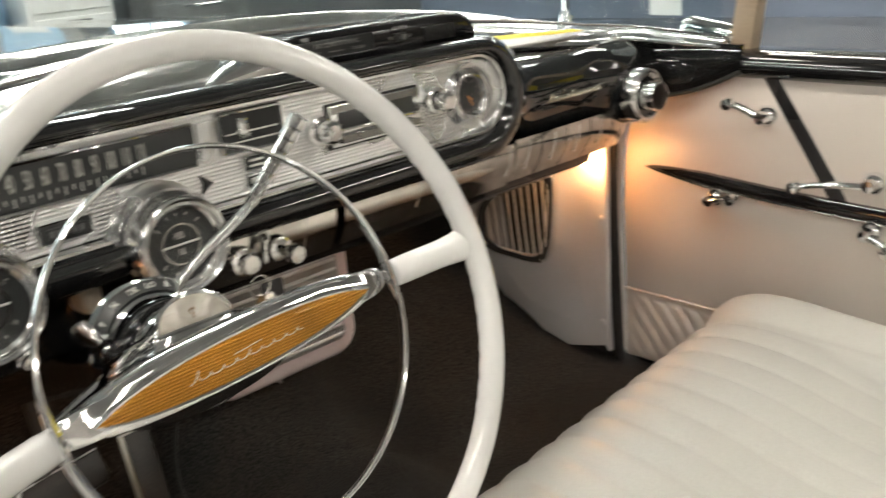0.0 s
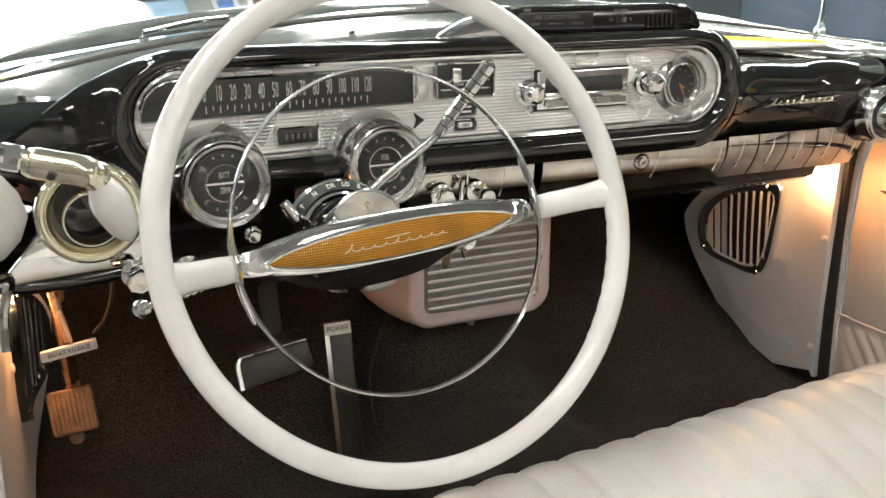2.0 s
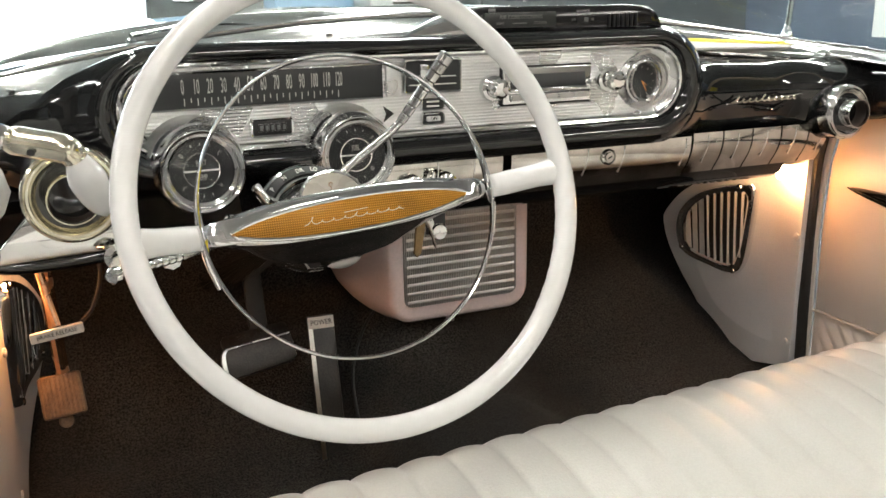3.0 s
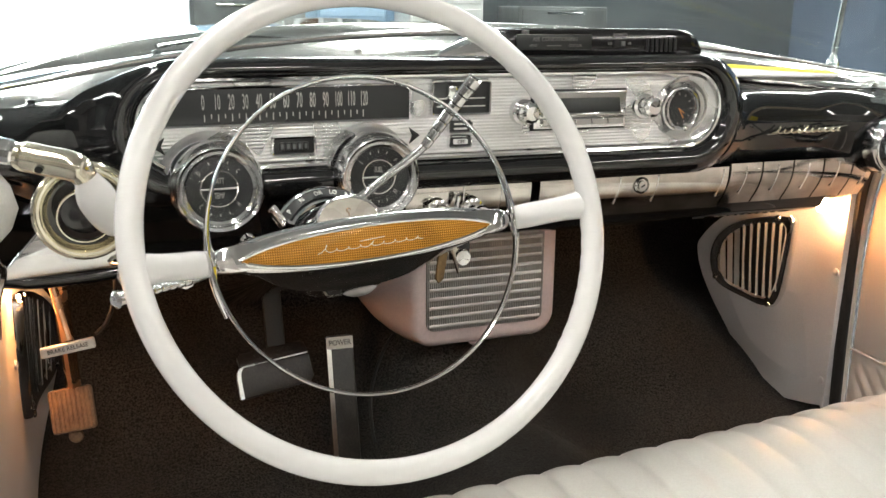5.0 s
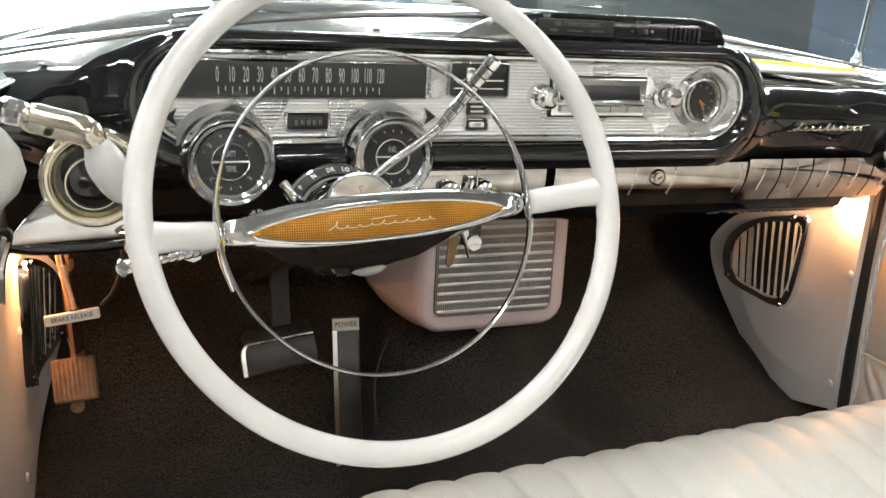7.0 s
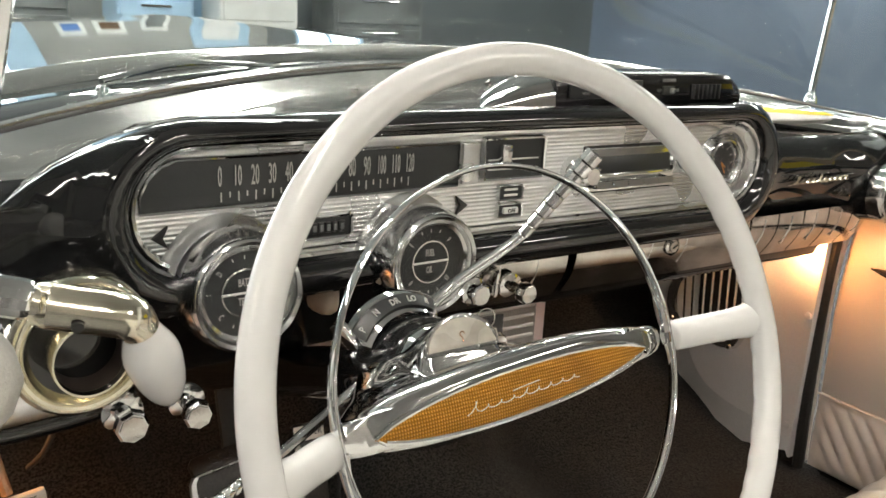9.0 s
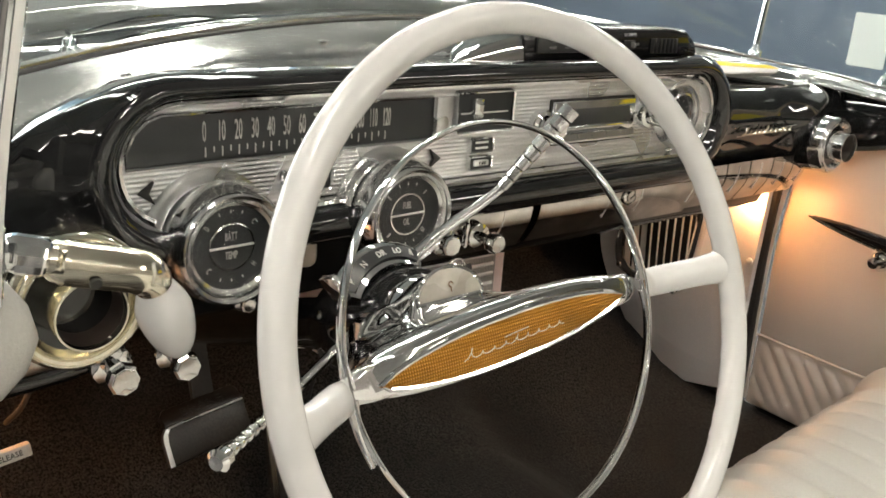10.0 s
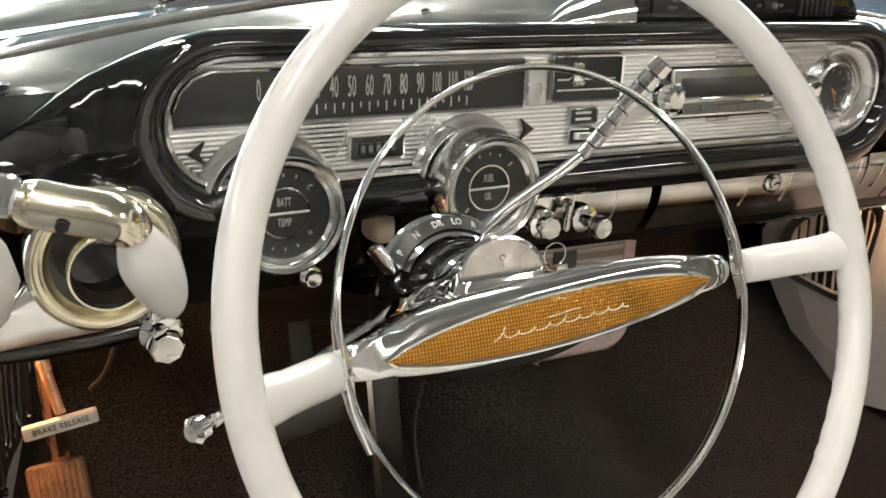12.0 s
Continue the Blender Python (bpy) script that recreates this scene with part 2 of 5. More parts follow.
def rbox(sx, sy, sz, r=0.003, seg=2):
    """A block with rounded edges about its middle."""
    bm = bmesh.new()
    bmesh.ops.create_cube(bm, size=1)
    for v in bm.verts:
        v.co = Vector((v.co.x * sx, v.co.y * sy, v.co.z * sz))
    bmesh.ops.bevel(bm, geom=bm.edges[:], offset=min(r, 0.49 * min(sx, sy, sz)), segments=seg, profile=0.5, affect="EDGES")
    bm.verts.ensure_lookup_table()
    geo = [tuple(v.co) for v in bm.verts], [tuple(v.index for v in f.verts) for f in bm.faces]
    bm.free()
    return geo


def slab(outline, depth, r=0.002):
    """A plate from an outline in x, y, its edges rounded, from z 0 up to depth."""
    c = Vector((sum(p[0] for p in outline) / len(outline), sum(p[1] for p in outline) / len(outline)))
    def ring(z, inset):
        out = []
        n = len(outline)
        for i in range(n):
            p, a, b = Vector(outline[i][:2]), Vector(outline[i - 1][:2]), Vector(outline[(i + 1) % n][:2])
            e = (b - a).normalized()
            nrm = Vector((e.y, -e.x))
            if nrm.dot(p - c) < 0:
                nrm = -nrm
            q = p - nrm * inset
            out.append((q.x, q.y, z))
        return out
    return loft([ring(0, 0), ring(depth - r, 0), ring(depth - 0.3 * r, 0.3 * r), ring(depth, r)])


def stadium(x0, x1, z0, z1, n=14):
    """A long oval in x, z."""
    r = (z1 - z0) / 2
    zc = (z0 + z1) / 2
    out = []
    for k in range(n + 1):
        a = math.pi / 2 - math.pi * k / n
        out.append((x1 - r + r * math.cos(a), zc + r * math.sin(a)))
    for i in range(1, 24):
        out.append((x1 - r + (x0 - x1 + 2 * r) * i / 24, z0))
    for k in range(n + 1):
        a = -math.pi / 2 - math.pi * k / n
        out.append((x0 + r + r * math.cos(a), zc + r * math.sin(a)))
    for i in range(1, 24):
        out.append((x0 + r + (x1 - x0 - 2 * r) * i / 24, z1))
    return out


def rrect(x0, x1, y0, y1, r, n=4):
    """A rectangle with round corners."""
    out = []
    for cx, cy, a0 in ((x1 - r, y1 - r, 0), (x0 + r, y1 - r, 90), (x0 + r, y0 + r, 180), (x1 - r, y0 + r, 270)):
        for k in range(n + 1):
            a = radians(a0 + 90 * k / n)
            out.append((cx + r * math.cos(a), cy + r * math.sin(a)))
    return out


FRONT = Matrix(((1, 0, 0, 0), (0, 0, -1, 0), (0, 1, 0, 0), (0, 0, 0, 1)))  # x, y of a drawing stand as x, z, its depth towards -y


def face_at(y):
    return Matrix.Translation((0, y, 0)) @ FRONT


def frame_bar(outline, profile, y0=0.0):
    """A moulding round an x, z outline; profile: (outward, y) pairs, closed."""
    n = len(outline)
    c = Vector((sum(p[0] for p in outline) / n, sum(p[1] for p in outline) / n))
    rings = []
    for i in range(n):
        p, a, b = Vector(outline[i]), Vector(outline[i - 1]), Vector(outline[(i + 1) % n])
        e = (b - a).normalized()
        nrm = Vector((e.y, -e.x))
        if nrm.dot(p - c) < 0:
            nrm = -nrm
        rings.append([(p.x + nrm.x * o, y0 + y, p.y + nrm.y * o) for o, y in profile])
    return loft(rings + rings[:1], True, False)


def words(name, body, size, m, material, parent, wide=1.0, raise_by=0.0004):
    """Raised lettering in the built-in font, as a mesh part; m places its middle."""
    c = bpy.data.curves.new(name, "FONT")
    c.body, c.size, c.align_x, c.align_y, c.extrude = body, size, "CENTER", "CENTER", raise_by
    c.resolution_u = 2
    tmp = new(name + "_tmp", c)
    me = bpy.data.meshes.new_from_object(tmp.evaluated_get(bpy.context.evaluated_depsgraph_get()))
    bpy.data.objects.remove(tmp)
    me.transform(m @ Matrix.Diagonal((wide, 1, 1, 1)))
    if BENT:
        for v in me.vertices:
            v.co = bend(v.co)
    me.name = name
    me.materials.clear()
    me.materials.append(material)
    ob = new(name, me)
    ob.parent = parent
    ob.matrix_parent_inverse = WORLD[parent].inverted()
    WORLD[ob] = Matrix()
    return ob


CX = 0.334      # the car's middle line

# ---- the showroom round the car ----
WALLBLUE = surface("blue_grey_wall", (0.132, 0.168, 0.23), 0.55, grain=120, bump=0.0006, stain=0.6, stain_col=0.12)
WALLWARM = surface("warm_grey_wall", (0.21, 0.195, 0.178), 0.55, grain=120, bump=0.0006, stain=0.6, stain_col=0.15)
WALLDARK = surface("dark_grey_wall", (0.13, 0.13, 0.13), 0.6, grain=120, bump=0.0006, stain=0.5, stain_col=0.12)
WALLSLATE = surface("dark_slate_wall", (0.120, 0.134, 0.142), 0.55, grain=120, bump=0.0006, stain=0.6, stain_col=0.15)
LININGGREY = surface("pale_lining", (0.37, 0.37, 0.355), 0.5, grain=120, bump=0.0004, stain=0.8, stain_col=0.15)
CONCRETE = surface("polished_concrete", (0.20, 0.20, 0.20), 0.14, grain=60, grain_col=0.1, stain=0.7, stain_col=0.2)
CEILING = surface("ceiling_paint", (0.36, 0.36, 0.35), 0.7, grain=90, stain=0.7, stain_col=0.08)
LIGHTBLUE = surface("light_blue_paint", (0.42, 0.60, 0.78), 0.4, stain=3)
STEELGREY = surface("grey_machine_paint", (0.16, 0.17, 0.17), 0.45, stain=3, stain_col=0.2)
WOOD = surface("brown_board", (0.22, 0.12, 0.06), 0.5, grain=40, grain_col=0.2, stain=3, stain_col=0.2)
TUBE_GLOW = glow("fluorescent_tube", (1.0, 0.957, 0.88), 53.0)
DAY_GLOW = glow("daylight_outside", (0.97, 0.99, 1.0), 7.0)
X0, X1, Y0, Y1, ZC = -7.0, 9.2, -6.0, 10.0, 3.7


def block(x0, x1, y0, y1, z0, z1, r=0.0):
    return moved(rbox(x1 - x0, y1 - y0, z1 - z0, r, 1) if r else rbox(x1 - x0, y1 - y0, z1 - z0, 0.001, 1), Matrix.Translation(((x0 + x1) / 2, (y0 + y1) / 2, (z0 + z1) / 2)))


tagged(part("ground", block(X0, X1, Y0, Y1 + 3, -0.2, 0), CONCRETE), "polished grey concrete showroom floor under the car", "floor", kind="structure")
tagged(part("ceiling", block(X0, X1, Y0, Y1, ZC, ZC + 0.15), CEILING), "off-white showroom ceiling with tube lamps", "ceiling", kind="structure")
tagged(part("wall_east", block(X1, X1 + 0.2, Y0, Y1, 0, ZC), WALLBLUE), "blue-grey painted showroom wall", "wall", kind="structure")
# unseen yellow sheet, added only to give the radio its yellow reflection
tagged(part("yellow_reflector", block(X1 - 0.010, X1 - 0.001, Y0 + 0.05, -2.4, 1.6, 3.5, 0.002), YELLOW), "plain yellow sheet added out of view to reflect in the radio", "banner")
tagged(part("wall_west", block(X0 - 0.2, X0, Y0, Y1, 0, ZC), WALLDARK), "dark grey painted showroom wall", "wall", kind="structure")
tagged(part("wall_south", block(X0 - 0.2, X1 + 0.2, Y0 - 0.2, Y0, 0, ZC), WALLWARM), "warm grey painted showroom wall", "wall", kind="structure")
OPEN0, OPEN1, OPENZ = -6.7, 0.75, 3.45
WIN = [(4.3, 5.3)]
WZ0, WZ1 = 1.35, 2.75
piers = [OPEN1] + [v for w in WIN for v in w] + [X1 + 0.2]
wn = joined(block(X0 - 0.2, OPEN0, Y1, Y1 + 0.2, 0, ZC), block(OPEN0, OPEN1, Y1, Y1 + 0.2, OPENZ, ZC),
            *[block(piers[i], piers[i + 1], Y1, Y1 + 0.2, 0, ZC) for i in range(0, len(piers), 2)],
            *[block(a, b, Y1, Y1 + 0.2, 0, WZ0) for a, b in WIN], *[block(a, b, Y1, Y1 + 0.2, WZ1, ZC) for a, b in WIN])
wn_light = block(OPEN1 + 0.41, 3.9, Y1 - 0.03, Y1 - 0.002, 0, 2.6, 0.004)
tagged(part("wall_lining", wn_light, LININGGREY), "pale grey board lining beside the doorway", "wall lining", kind="structure")
tagged(part("wall_north", wn, WALLSLATE), "dark grey wall with a wide doorway and windows", "wall", kind="structure")
tagged(part("backdrop", block(OPEN0 - 2, X1, Y1 + 2.9, Y1 + 3, 0, 4.5), DAY_GLOW), "bright daylight outside the open doorway", "daylight", kind="structure")
jamb = thing("door_frame", (OPEN1, Y1, 0), "light blue painted steel frame of the doorway", "door frame", kind="structure")
part("post", block(OPEN1 - 0.02, OPEN1 + 0.40, Y1 - 0.12, Y1 - 0.003, 0, OPENZ, 0.01), LIGHTBLUE, jamb)
part("lintel", block(OPEN0, OPEN1 - 0.03, Y1 - 0.10, Y1 - 0.003, OPENZ - 0.15, OPENZ + 0.1, 0.01), LIGHTBLUE, jamb)

for k, (a, b) in enumerate(WIN):
    w = thing("window_%d" % (k + 1), ((a + b) / 2, Y1, WZ0), "showroom window in a light blue frame", "window", kind="structure")
    for x in (a, (a + b) / 2 - 0.02, b - 0.05):
        part("mullion", block(x, x + 0.05, Y1 - 0.02, Y1 + 0.06, WZ0, WZ1, 0.006), LIGHTBLUE, w)
    for z in (WZ0, WZ0 + 0.7, WZ1 - 0.05):
        part("rail", block(a + 0.051, b - 0.051, Y1 - 0.015, Y1 + 0.055, z, z + 0.05, 0.006), LIGHTBLUE, w)
    part("sill", block(a - 0.04, b + 0.04, Y1 - 0.08, Y1 - 0.021, WZ0 - 0.05, WZ0 - 0.002, 0.006), PAPER, w)


def tube_lamp(x, y, turn=0):
    e = thing("ceiling_light", (x, y, ZC), "white fluorescent ceiling lamp with two lit tubes", "ceiling lamp", "ceiling lamps in rows")
    m = pose(x, y, ZC - 0.04, 0, 0, turn)
    part("housing", rbox(0.32, 2.5, 0.07, 0.01), PAPER, e, m=m)
    for s in (-0.08, 0.08):
        part("tube", tube([(s, -1.15, -0.06), (s, 1.15, -0.06)], 0.022, 10), TUBE_GLOW, e, "lit white tube", m=m)


# rows x 6.7 and y 8.2: unseen, added to brighten garnish and far wall
for lx in (-4.1, -0.75, 1.3, 4.0, 6.7):
    for ly in (-4.4, -0.9, 2.4, 5.3, 8.2):
        if (lx < 0 or ly != -0.9) and (lx < 6 or ly > 2):
            tube_lamp(lx, ly)

# a light blue door in the far wall
bd = thing("side_door", (3.3, Y1, 0), "light blue painted door with a white panel in the far wall", "door", kind="structure")
part("leaf", block(2.95, 3.65, Y1 - 0.07, Y1 - 0.032, 0, 2.1, 0.008), LIGHTBLUE, bd)
part("pane", block(3.08, 3.52, Y1 - 0.082, Y1 - 0.071, 1.1, 1.9, 0.004), PAPER, bd)
# things along the far wall, past the bonnet
for k, (px, pz, w, h) in enumerate(((1.62, 1.55, 0.30, 0.55), (2.05, 1.50, 0.34, 0.60), (2.55, 1.45, 0.30, 0.45), (5.9, 1.8, 0.6, 0.8))):
    e = tagged(part("poster", slab(rrect(-w / 2, w / 2, -h / 2, h / 2, 0.01), 0.01), PAPER, m=pose(px, Y1 - 0.04, pz, 90, 0, 0)),
               "white paper poster pinned to the showroom wall", "poster", "posters on the wall")
    WORLD[e] = Matrix()
    part("print", slab(rrect(-w * 0.32, w * 0.32, -h * 0.3, h * 0.25, 0.01), 0.004), (BLUEINK, WOOD, STEELGREY, YELLOW)[k], e, m=pose(px, Y1 - 0.052, pz, 90, 0, 0))


def cabinet(x, y, w, d, h, material, label):
    e = thing("tool_cabinet", (x, y, 0), label, "cabinet", "cabinets along the wall")
    part("body", block(x - w / 2, x + w / 2, y - d / 2, y + d / 2, 0, h, 0.012), material, e)
    n = max(2, round(h / 0.35))
    for i in range(n):
        z0, z1 = h * (i + 0.08) / n, h * (i + 0.92) / n
        dr = part("drawer", block(x - w * 0.46, x + w * 0.46, y - d / 2 - 0.02, y - d / 2 + 0.004, z0, z1, 0.006), material, e)
        part("handle", block(x - w * 0.2, x + w * 0.2, y - d / 2 - 0.04, y - d / 2 - 0.018, z1 - 0.06, z1 - 0.035, 0.006), BRIGHT, dr)


cabinet(1.1, 9.5, 0.9, 0.6, 1.15, STEELGREY, "grey steel drawer cabinet against the wall")
cabinet(2.4, 9.5, 0.8, 0.6, 1.25, LIGHTBLUE, "light blue steel drawer cabinet against the wall")
cabinet(3.5, 9.4, 0.9, 0.6, 1.45, PAPER, "white steel drawer cabinet against the wall")
cabinet(5.0, 9.4, 1.2, 0.6, 1.1, STEELGREY, "grey steel drawer cabinet against the wall")

# ---- car: floor, firewall, side walls ----
FLOOR = 0.27


def patch(fn, nu, nv, depth):
    return thick([[fn(i / nu, j / nv) for j in range(nv + 1)] for i in range(nu + 1)], depth)


def carpet_at(u, v):
    """u across, v from the seat forward: floor, toe board, firewall, with the tunnel in the middle."""
    x = -0.42 + u * 1.5
    run = [(-0.95, FLOOR), (0.30, FLOOR), (0.46, FLOOR), (0.58, FLOOR + 0.035), (0.80, FLOOR + 0.21), (0.90, FLOOR + 0.33), (0.93, FLOOR + 0.50), (0.94, 0.90)]
    s = v * (len(run) - 1)
    i = min(int(s), len(run) - 2)
    t = s - i
    y = run[i][0] * (1 - t) + run[i + 1][0] * t
    z = run[i][1] * (1 - t) + run[i + 1][1] * t
    hump = math.exp(-(((x - CX) / 0.16) ** 2) ** 1.5)
    z += 0.10 * hump * min(1, max(0, (y + 0.6) / 0.7))
    y -= 0.10 * hump * max(0, min(1, (y - 0.4) / 0.4)) * 0.6
    z = min(z, 0.90)
    z += 0.004 * noise.noise(Vector((x * 6, y * 6, z * 6)))
    return (x, y, z)


tagged(part("floor", patch(carpet_at, 60, 56, (0, 0.02, -0.03)), CARPET), "black cut-pile carpet over the car floor and toe board", "carpet", kind="structure")

# right and left kick panels
KX = 1.012


KICK_OUT = [(0.396, 0.757), (0.403, 0.602), (0.413, 0.321), (0.422, 0.310), (0.511, 0.286), (0.576, 0.273), (0.604, 0.278), (0.632, 0.302), (0.656, 0.343), (0.672, 0.400), (0.682, 0.455), (0.691, 0.552), (0.686, 0.585), (0.650, 0.633), (0.600, 0.662), (0.535, 0.684), (0.500, 0.702), (0.470, 0.757)]
VENT_OUT = [(0.532, 0.662), (0.575, 0.655), (0.616, 0.640), (0.645, 0.618), (0.665, 0.588), (0.672, 0.550), (0.668, 0.508), (0.650, 0.490), (0.610, 0.478), (0.577, 0.471), (0.552, 0.480), (0.537, 0.525), (0.528, 0.600), (0.525, 0.648)]


def fold(d, soft=0.03):
    return 0.0 if d < -soft else d if d > soft else (d + soft) ** 2 / (4 * soft)


def kick_panel(side):
    """side 1: passenger, -1: driver. The upper front turns in towards the firewall."""
    at = KX if side > 0 else -0.360
    e = thing("kick_panel", (at, 0.55, FLOOR), "painted pale grey kick panel ahead of the door" if side > 0 else "painted white kick panel beside the parking brake", "kick panel", "kick panels beside the footwells")

    def skin(y, z, proud=0.0):
        t = min(1.0, max(0.0, (z - 0.27) / 0.30))
        return (at - side * (0.03 * (z - 0.3) + 0.5 * fold(y - (0.49 if side > 0 else 0.52)) * t * t * (3 - 2 * t) + proud), y, z)

    edge = KICK_OUT if side > 0 else [(0.13, 0.757), (0.13, 0.602), (0.13, 0.321), (0.17, 0.300)] + [(a - 0.075, b) for a, b in KICK_OUT[5:]]
    out = [p for p in spline([Vector((a, b, 0)) for a, b in edge + edge[:1]], 4)][:-1]
    mid = Vector((0.54 if side > 0 else 0.42, 0.52, 0))
    rows = [[skin(*(mid + (q - mid) * k)[:2], d) for q in out] for k, d in [(1.0, -0.016), (1.0, -0.004), (0.992, 0.0)] + [(0.96 - 0.047 * i, 0.0) for i in range(21)]]
    part("board", loft(rows), KICK, e)
    for yy, zz in ((0.414, 0.578), (0.424, 0.362)):
        part("screw", lathe([(0.007, 0), (0.0065, 0.003), (0.003, 0.0045)], 14), KICK, e, "small domed screw", m=Matrix.Translation(skin(yy, zz)) @ pose(0, 0, 0, 0, -90 * side, 0))
    back = 0.016 if side > 0 else 0.083
    dense = [p for p in spline([Vector((a - back, b, 0)) for a, b in VENT_OUT + VENT_OUT[:1]], 5)][:-1]
    cc = Vector((0.598 - back, 0.570, 0))
    scaled = lambda k: [cc + (q - cc) * k for q in dense]
    vent = part("vent", loft([[skin(q.x, q.y, d) for q in scaled(k)] for k, d in ((1.02, 0.0), (1.01, 0.009), (0.98, 0.013), (0.88, 0.013), (0.80, 0.009), (0.785, 0.003), (0.77, -0.008), (1.02, 0.0))], True, False), CHROME, e, "chrome vent frame")
    part("backing", loft([[skin(q.x, q.y, d) for q in scaled(k)] for k, d in [(0.82, 0.001)] + [(0.82 - 0.10 * i, 0.004) for i in range(9)]]), INK, vent)
    for i in range(9):
        y = 0.548 - back + i * 0.0130
        zs = sorted(q.y for q in scaled(0.80 if side > 0 else 0.87) if abs(q.x - y) < 0.010)
        if len(zs) < 2 or zs[-1] - zs[0] < 0.03:
            continue
        p0, p1 = Vector(skin(y, zs[0], 0.008 if side > 0 else 0.011)), Vector(skin(y, zs[-1], 0.008 if side > 0 else 0.011))
        d = p1 - p0
        ang = (-58 if i > 5 else 20) if side > 0 else 0
        part("louvre", rbox(0.0105, 0.0022, d.length, 0.0007, 1) if side > 0 else rbox(0.0040, 0.0060, d.length, 0.0012, 1), SLAT if side > 0 else CHROME, vent, m=Matrix.Translation((p0 + p1) / 2) @ d.to_track_quat("Z", "X").to_matrix().to_4x4() @ pose(0, 0, 0, 0, 0, ang))
    for q in (dense[2], dense[30], dense[48]):
        part("screw", lathe([(0.006, 0), (0.005, 0.003), (0.002, 0.004)], 12), BRIGHT, vent, m=Matrix.Translation(skin(cc.x + (q.x - cc.x) * 0.95, cc.y + (q.y - cc.y) * 0.95, 0.012)) @ pose(0, 0, 0, 0, -90 * side, 0))
    return e


for x in (1.062, 2 * CX - 1.062):
    tagged(part("cowl_side", block(x - 0.012, x + 0.012, 0.425, 0.97, 0.20, 0.88, 0.003), CARPET), "dark inner side wall of the footwell", "wall", kind="structure")
kick_panel(1)
kick_panel(-1)


# courtesy lamps under both ends of the dash
LAMP_GLOW = glow("courtesy_bulb", (1.0, 0.70, 0.40), 40.0)


def courtesy_lamp(x, side):
    e = thing("courtesy_lamp", (x, 0.44, 0.715), "lit courtesy lamp with a warm bulb under the dash", "lamp", "courtesy lamps under the dash")
    part("socket", rbox(0.05, 0.06, 0.012, 0.004), BRIGHT, e, "bright metal socket", m=Matrix.Translation((x, 0.435, 0.724)))
    part("bulb", moved(lathe([(0.002, -0.030), (0.009, -0.027), (0.012, -0.018), (0.010, -0.006), (0.006, 0.0)], 16), Matrix.Translation((x, 0.435, 0.716))), LAMP_GLOW, e, "glowing warm bulb")
    l = bpy.data.lights.new("bulb_light", "POINT")
    l.energy, l.color, l.shadow_soft_size = 0.8 if side > 0 else 1.0, (1.0, 0.40, 0.12), 0.010
    o = new("bulb_light", l)
    o.location = (x - side * 0.004, 0.412, 0.690 if side > 0 else 0.672)


courtesy_lamp(0.975, 1)
courtesy_lamp(2 * CX - 0.982, -1)

# ---- windshield and cowl ----
def base_curve(n=60):
    """Foot of the windshield in plan, from the left pillar round to the right one, with its height."""
    half = [(0.63 * i / 24, 0.0) for i in range(25)]
    pts = [(h, 0.550 - 0.145 * (h / 0.63) ** 2, 0.995 - 0.056 * (h / 0.63) ** 2) for h, _ in half]
    a0, r = 24.7, 0.12
    for k in range(1, 11):
        a = radians(a0 + 58 * k / 10)
        pts.append((0.63 + r * (math.sin(a) - math.sin(radians(a0))), 0.405 - r * (math.cos(radians(a0)) - math.cos(a)), 0.939 - 0.0014 * k))
    hx, hy, hz = pts[-1]
    for k in range(1, 5):
        pts.append((hx + 0.006 * k, hy - 0.03 * k, hz - 0.004 * k))
    return [(CX - x, y, z) for x, y, z in pts[::-1][:-1]] + [(CX + x, y, z) for x, y, z in pts]


BASE = [Vector(p) for p in base_curve()]
INWARD = []
for i, b in enumerate(BASE):
    d = BASE[min(i + 1, len(BASE) - 1)] - BASE[max(i - 1, 0)]
    INWARD.append(Vector((d.y, -d.x, 0)).normalized())


def shallow(b):
    """The mouldings lie flatter towards the pillars."""
    return 1 - 0.45 * min(1.0, ((b.x - CX) / 0.63) ** 2)


def narrow(b):
    """They narrow where they turn round to the pillar."""
    return 1 - 0.55 * min(1.0, max(0.0, (abs(b.x - CX) - 0.60) / 0.12))


def along_base(profile):
    """Rows of points that follow the foot of the windshield; profile: (inward, up)."""
    return [[b + n * o * narrow(b) + Vector((0, 0, u * shallow(b) * narrow(b))) for o, u in profile] for b, n in zip(BASE, INWARD)]


ws = thing("windshield", (CX, 0.55, 0.99), "wraparound windshield of clear glass in a bright surround", "windshield")
rows = []
for b, n in zip(BASE, INWARD):
    s = (b.x - CX) / 0.63
    rows.append([b + Vector((-(b.x - CX) * 0.16 * t, 0, 0)) + n * 0.23 * t * max(0.2, 1 - 0.55 * s * s) + Vector((0, 0, 0.40 * t)) for t in (0, 0.25, 0.5, 0.75, 1)])
pane = part("pane", thick(rows, (0, 0.005, 0)), GLASS, ws, "clear curved glass", sharp=60)
pane.visible_shadow = False
part("gasket", loft(along_base([(0.000, -0.004), (0.004, 0.001), (0.009, -0.001), (0.012, -0.006), (0.014, -0.022), (0.004, -0.022)]), True), RUBBER, ws, "dark rubber gasket")
part("bright_edge", loft(along_base([(-0.014, -0.004), (-0.011, 0.004), (-0.005, 0.007), (0.0015, 0.004), (0.0025, -0.006), (-0.012, -0.012)]), True), GARNISH_METAL, ws, "thin bright outer edge")
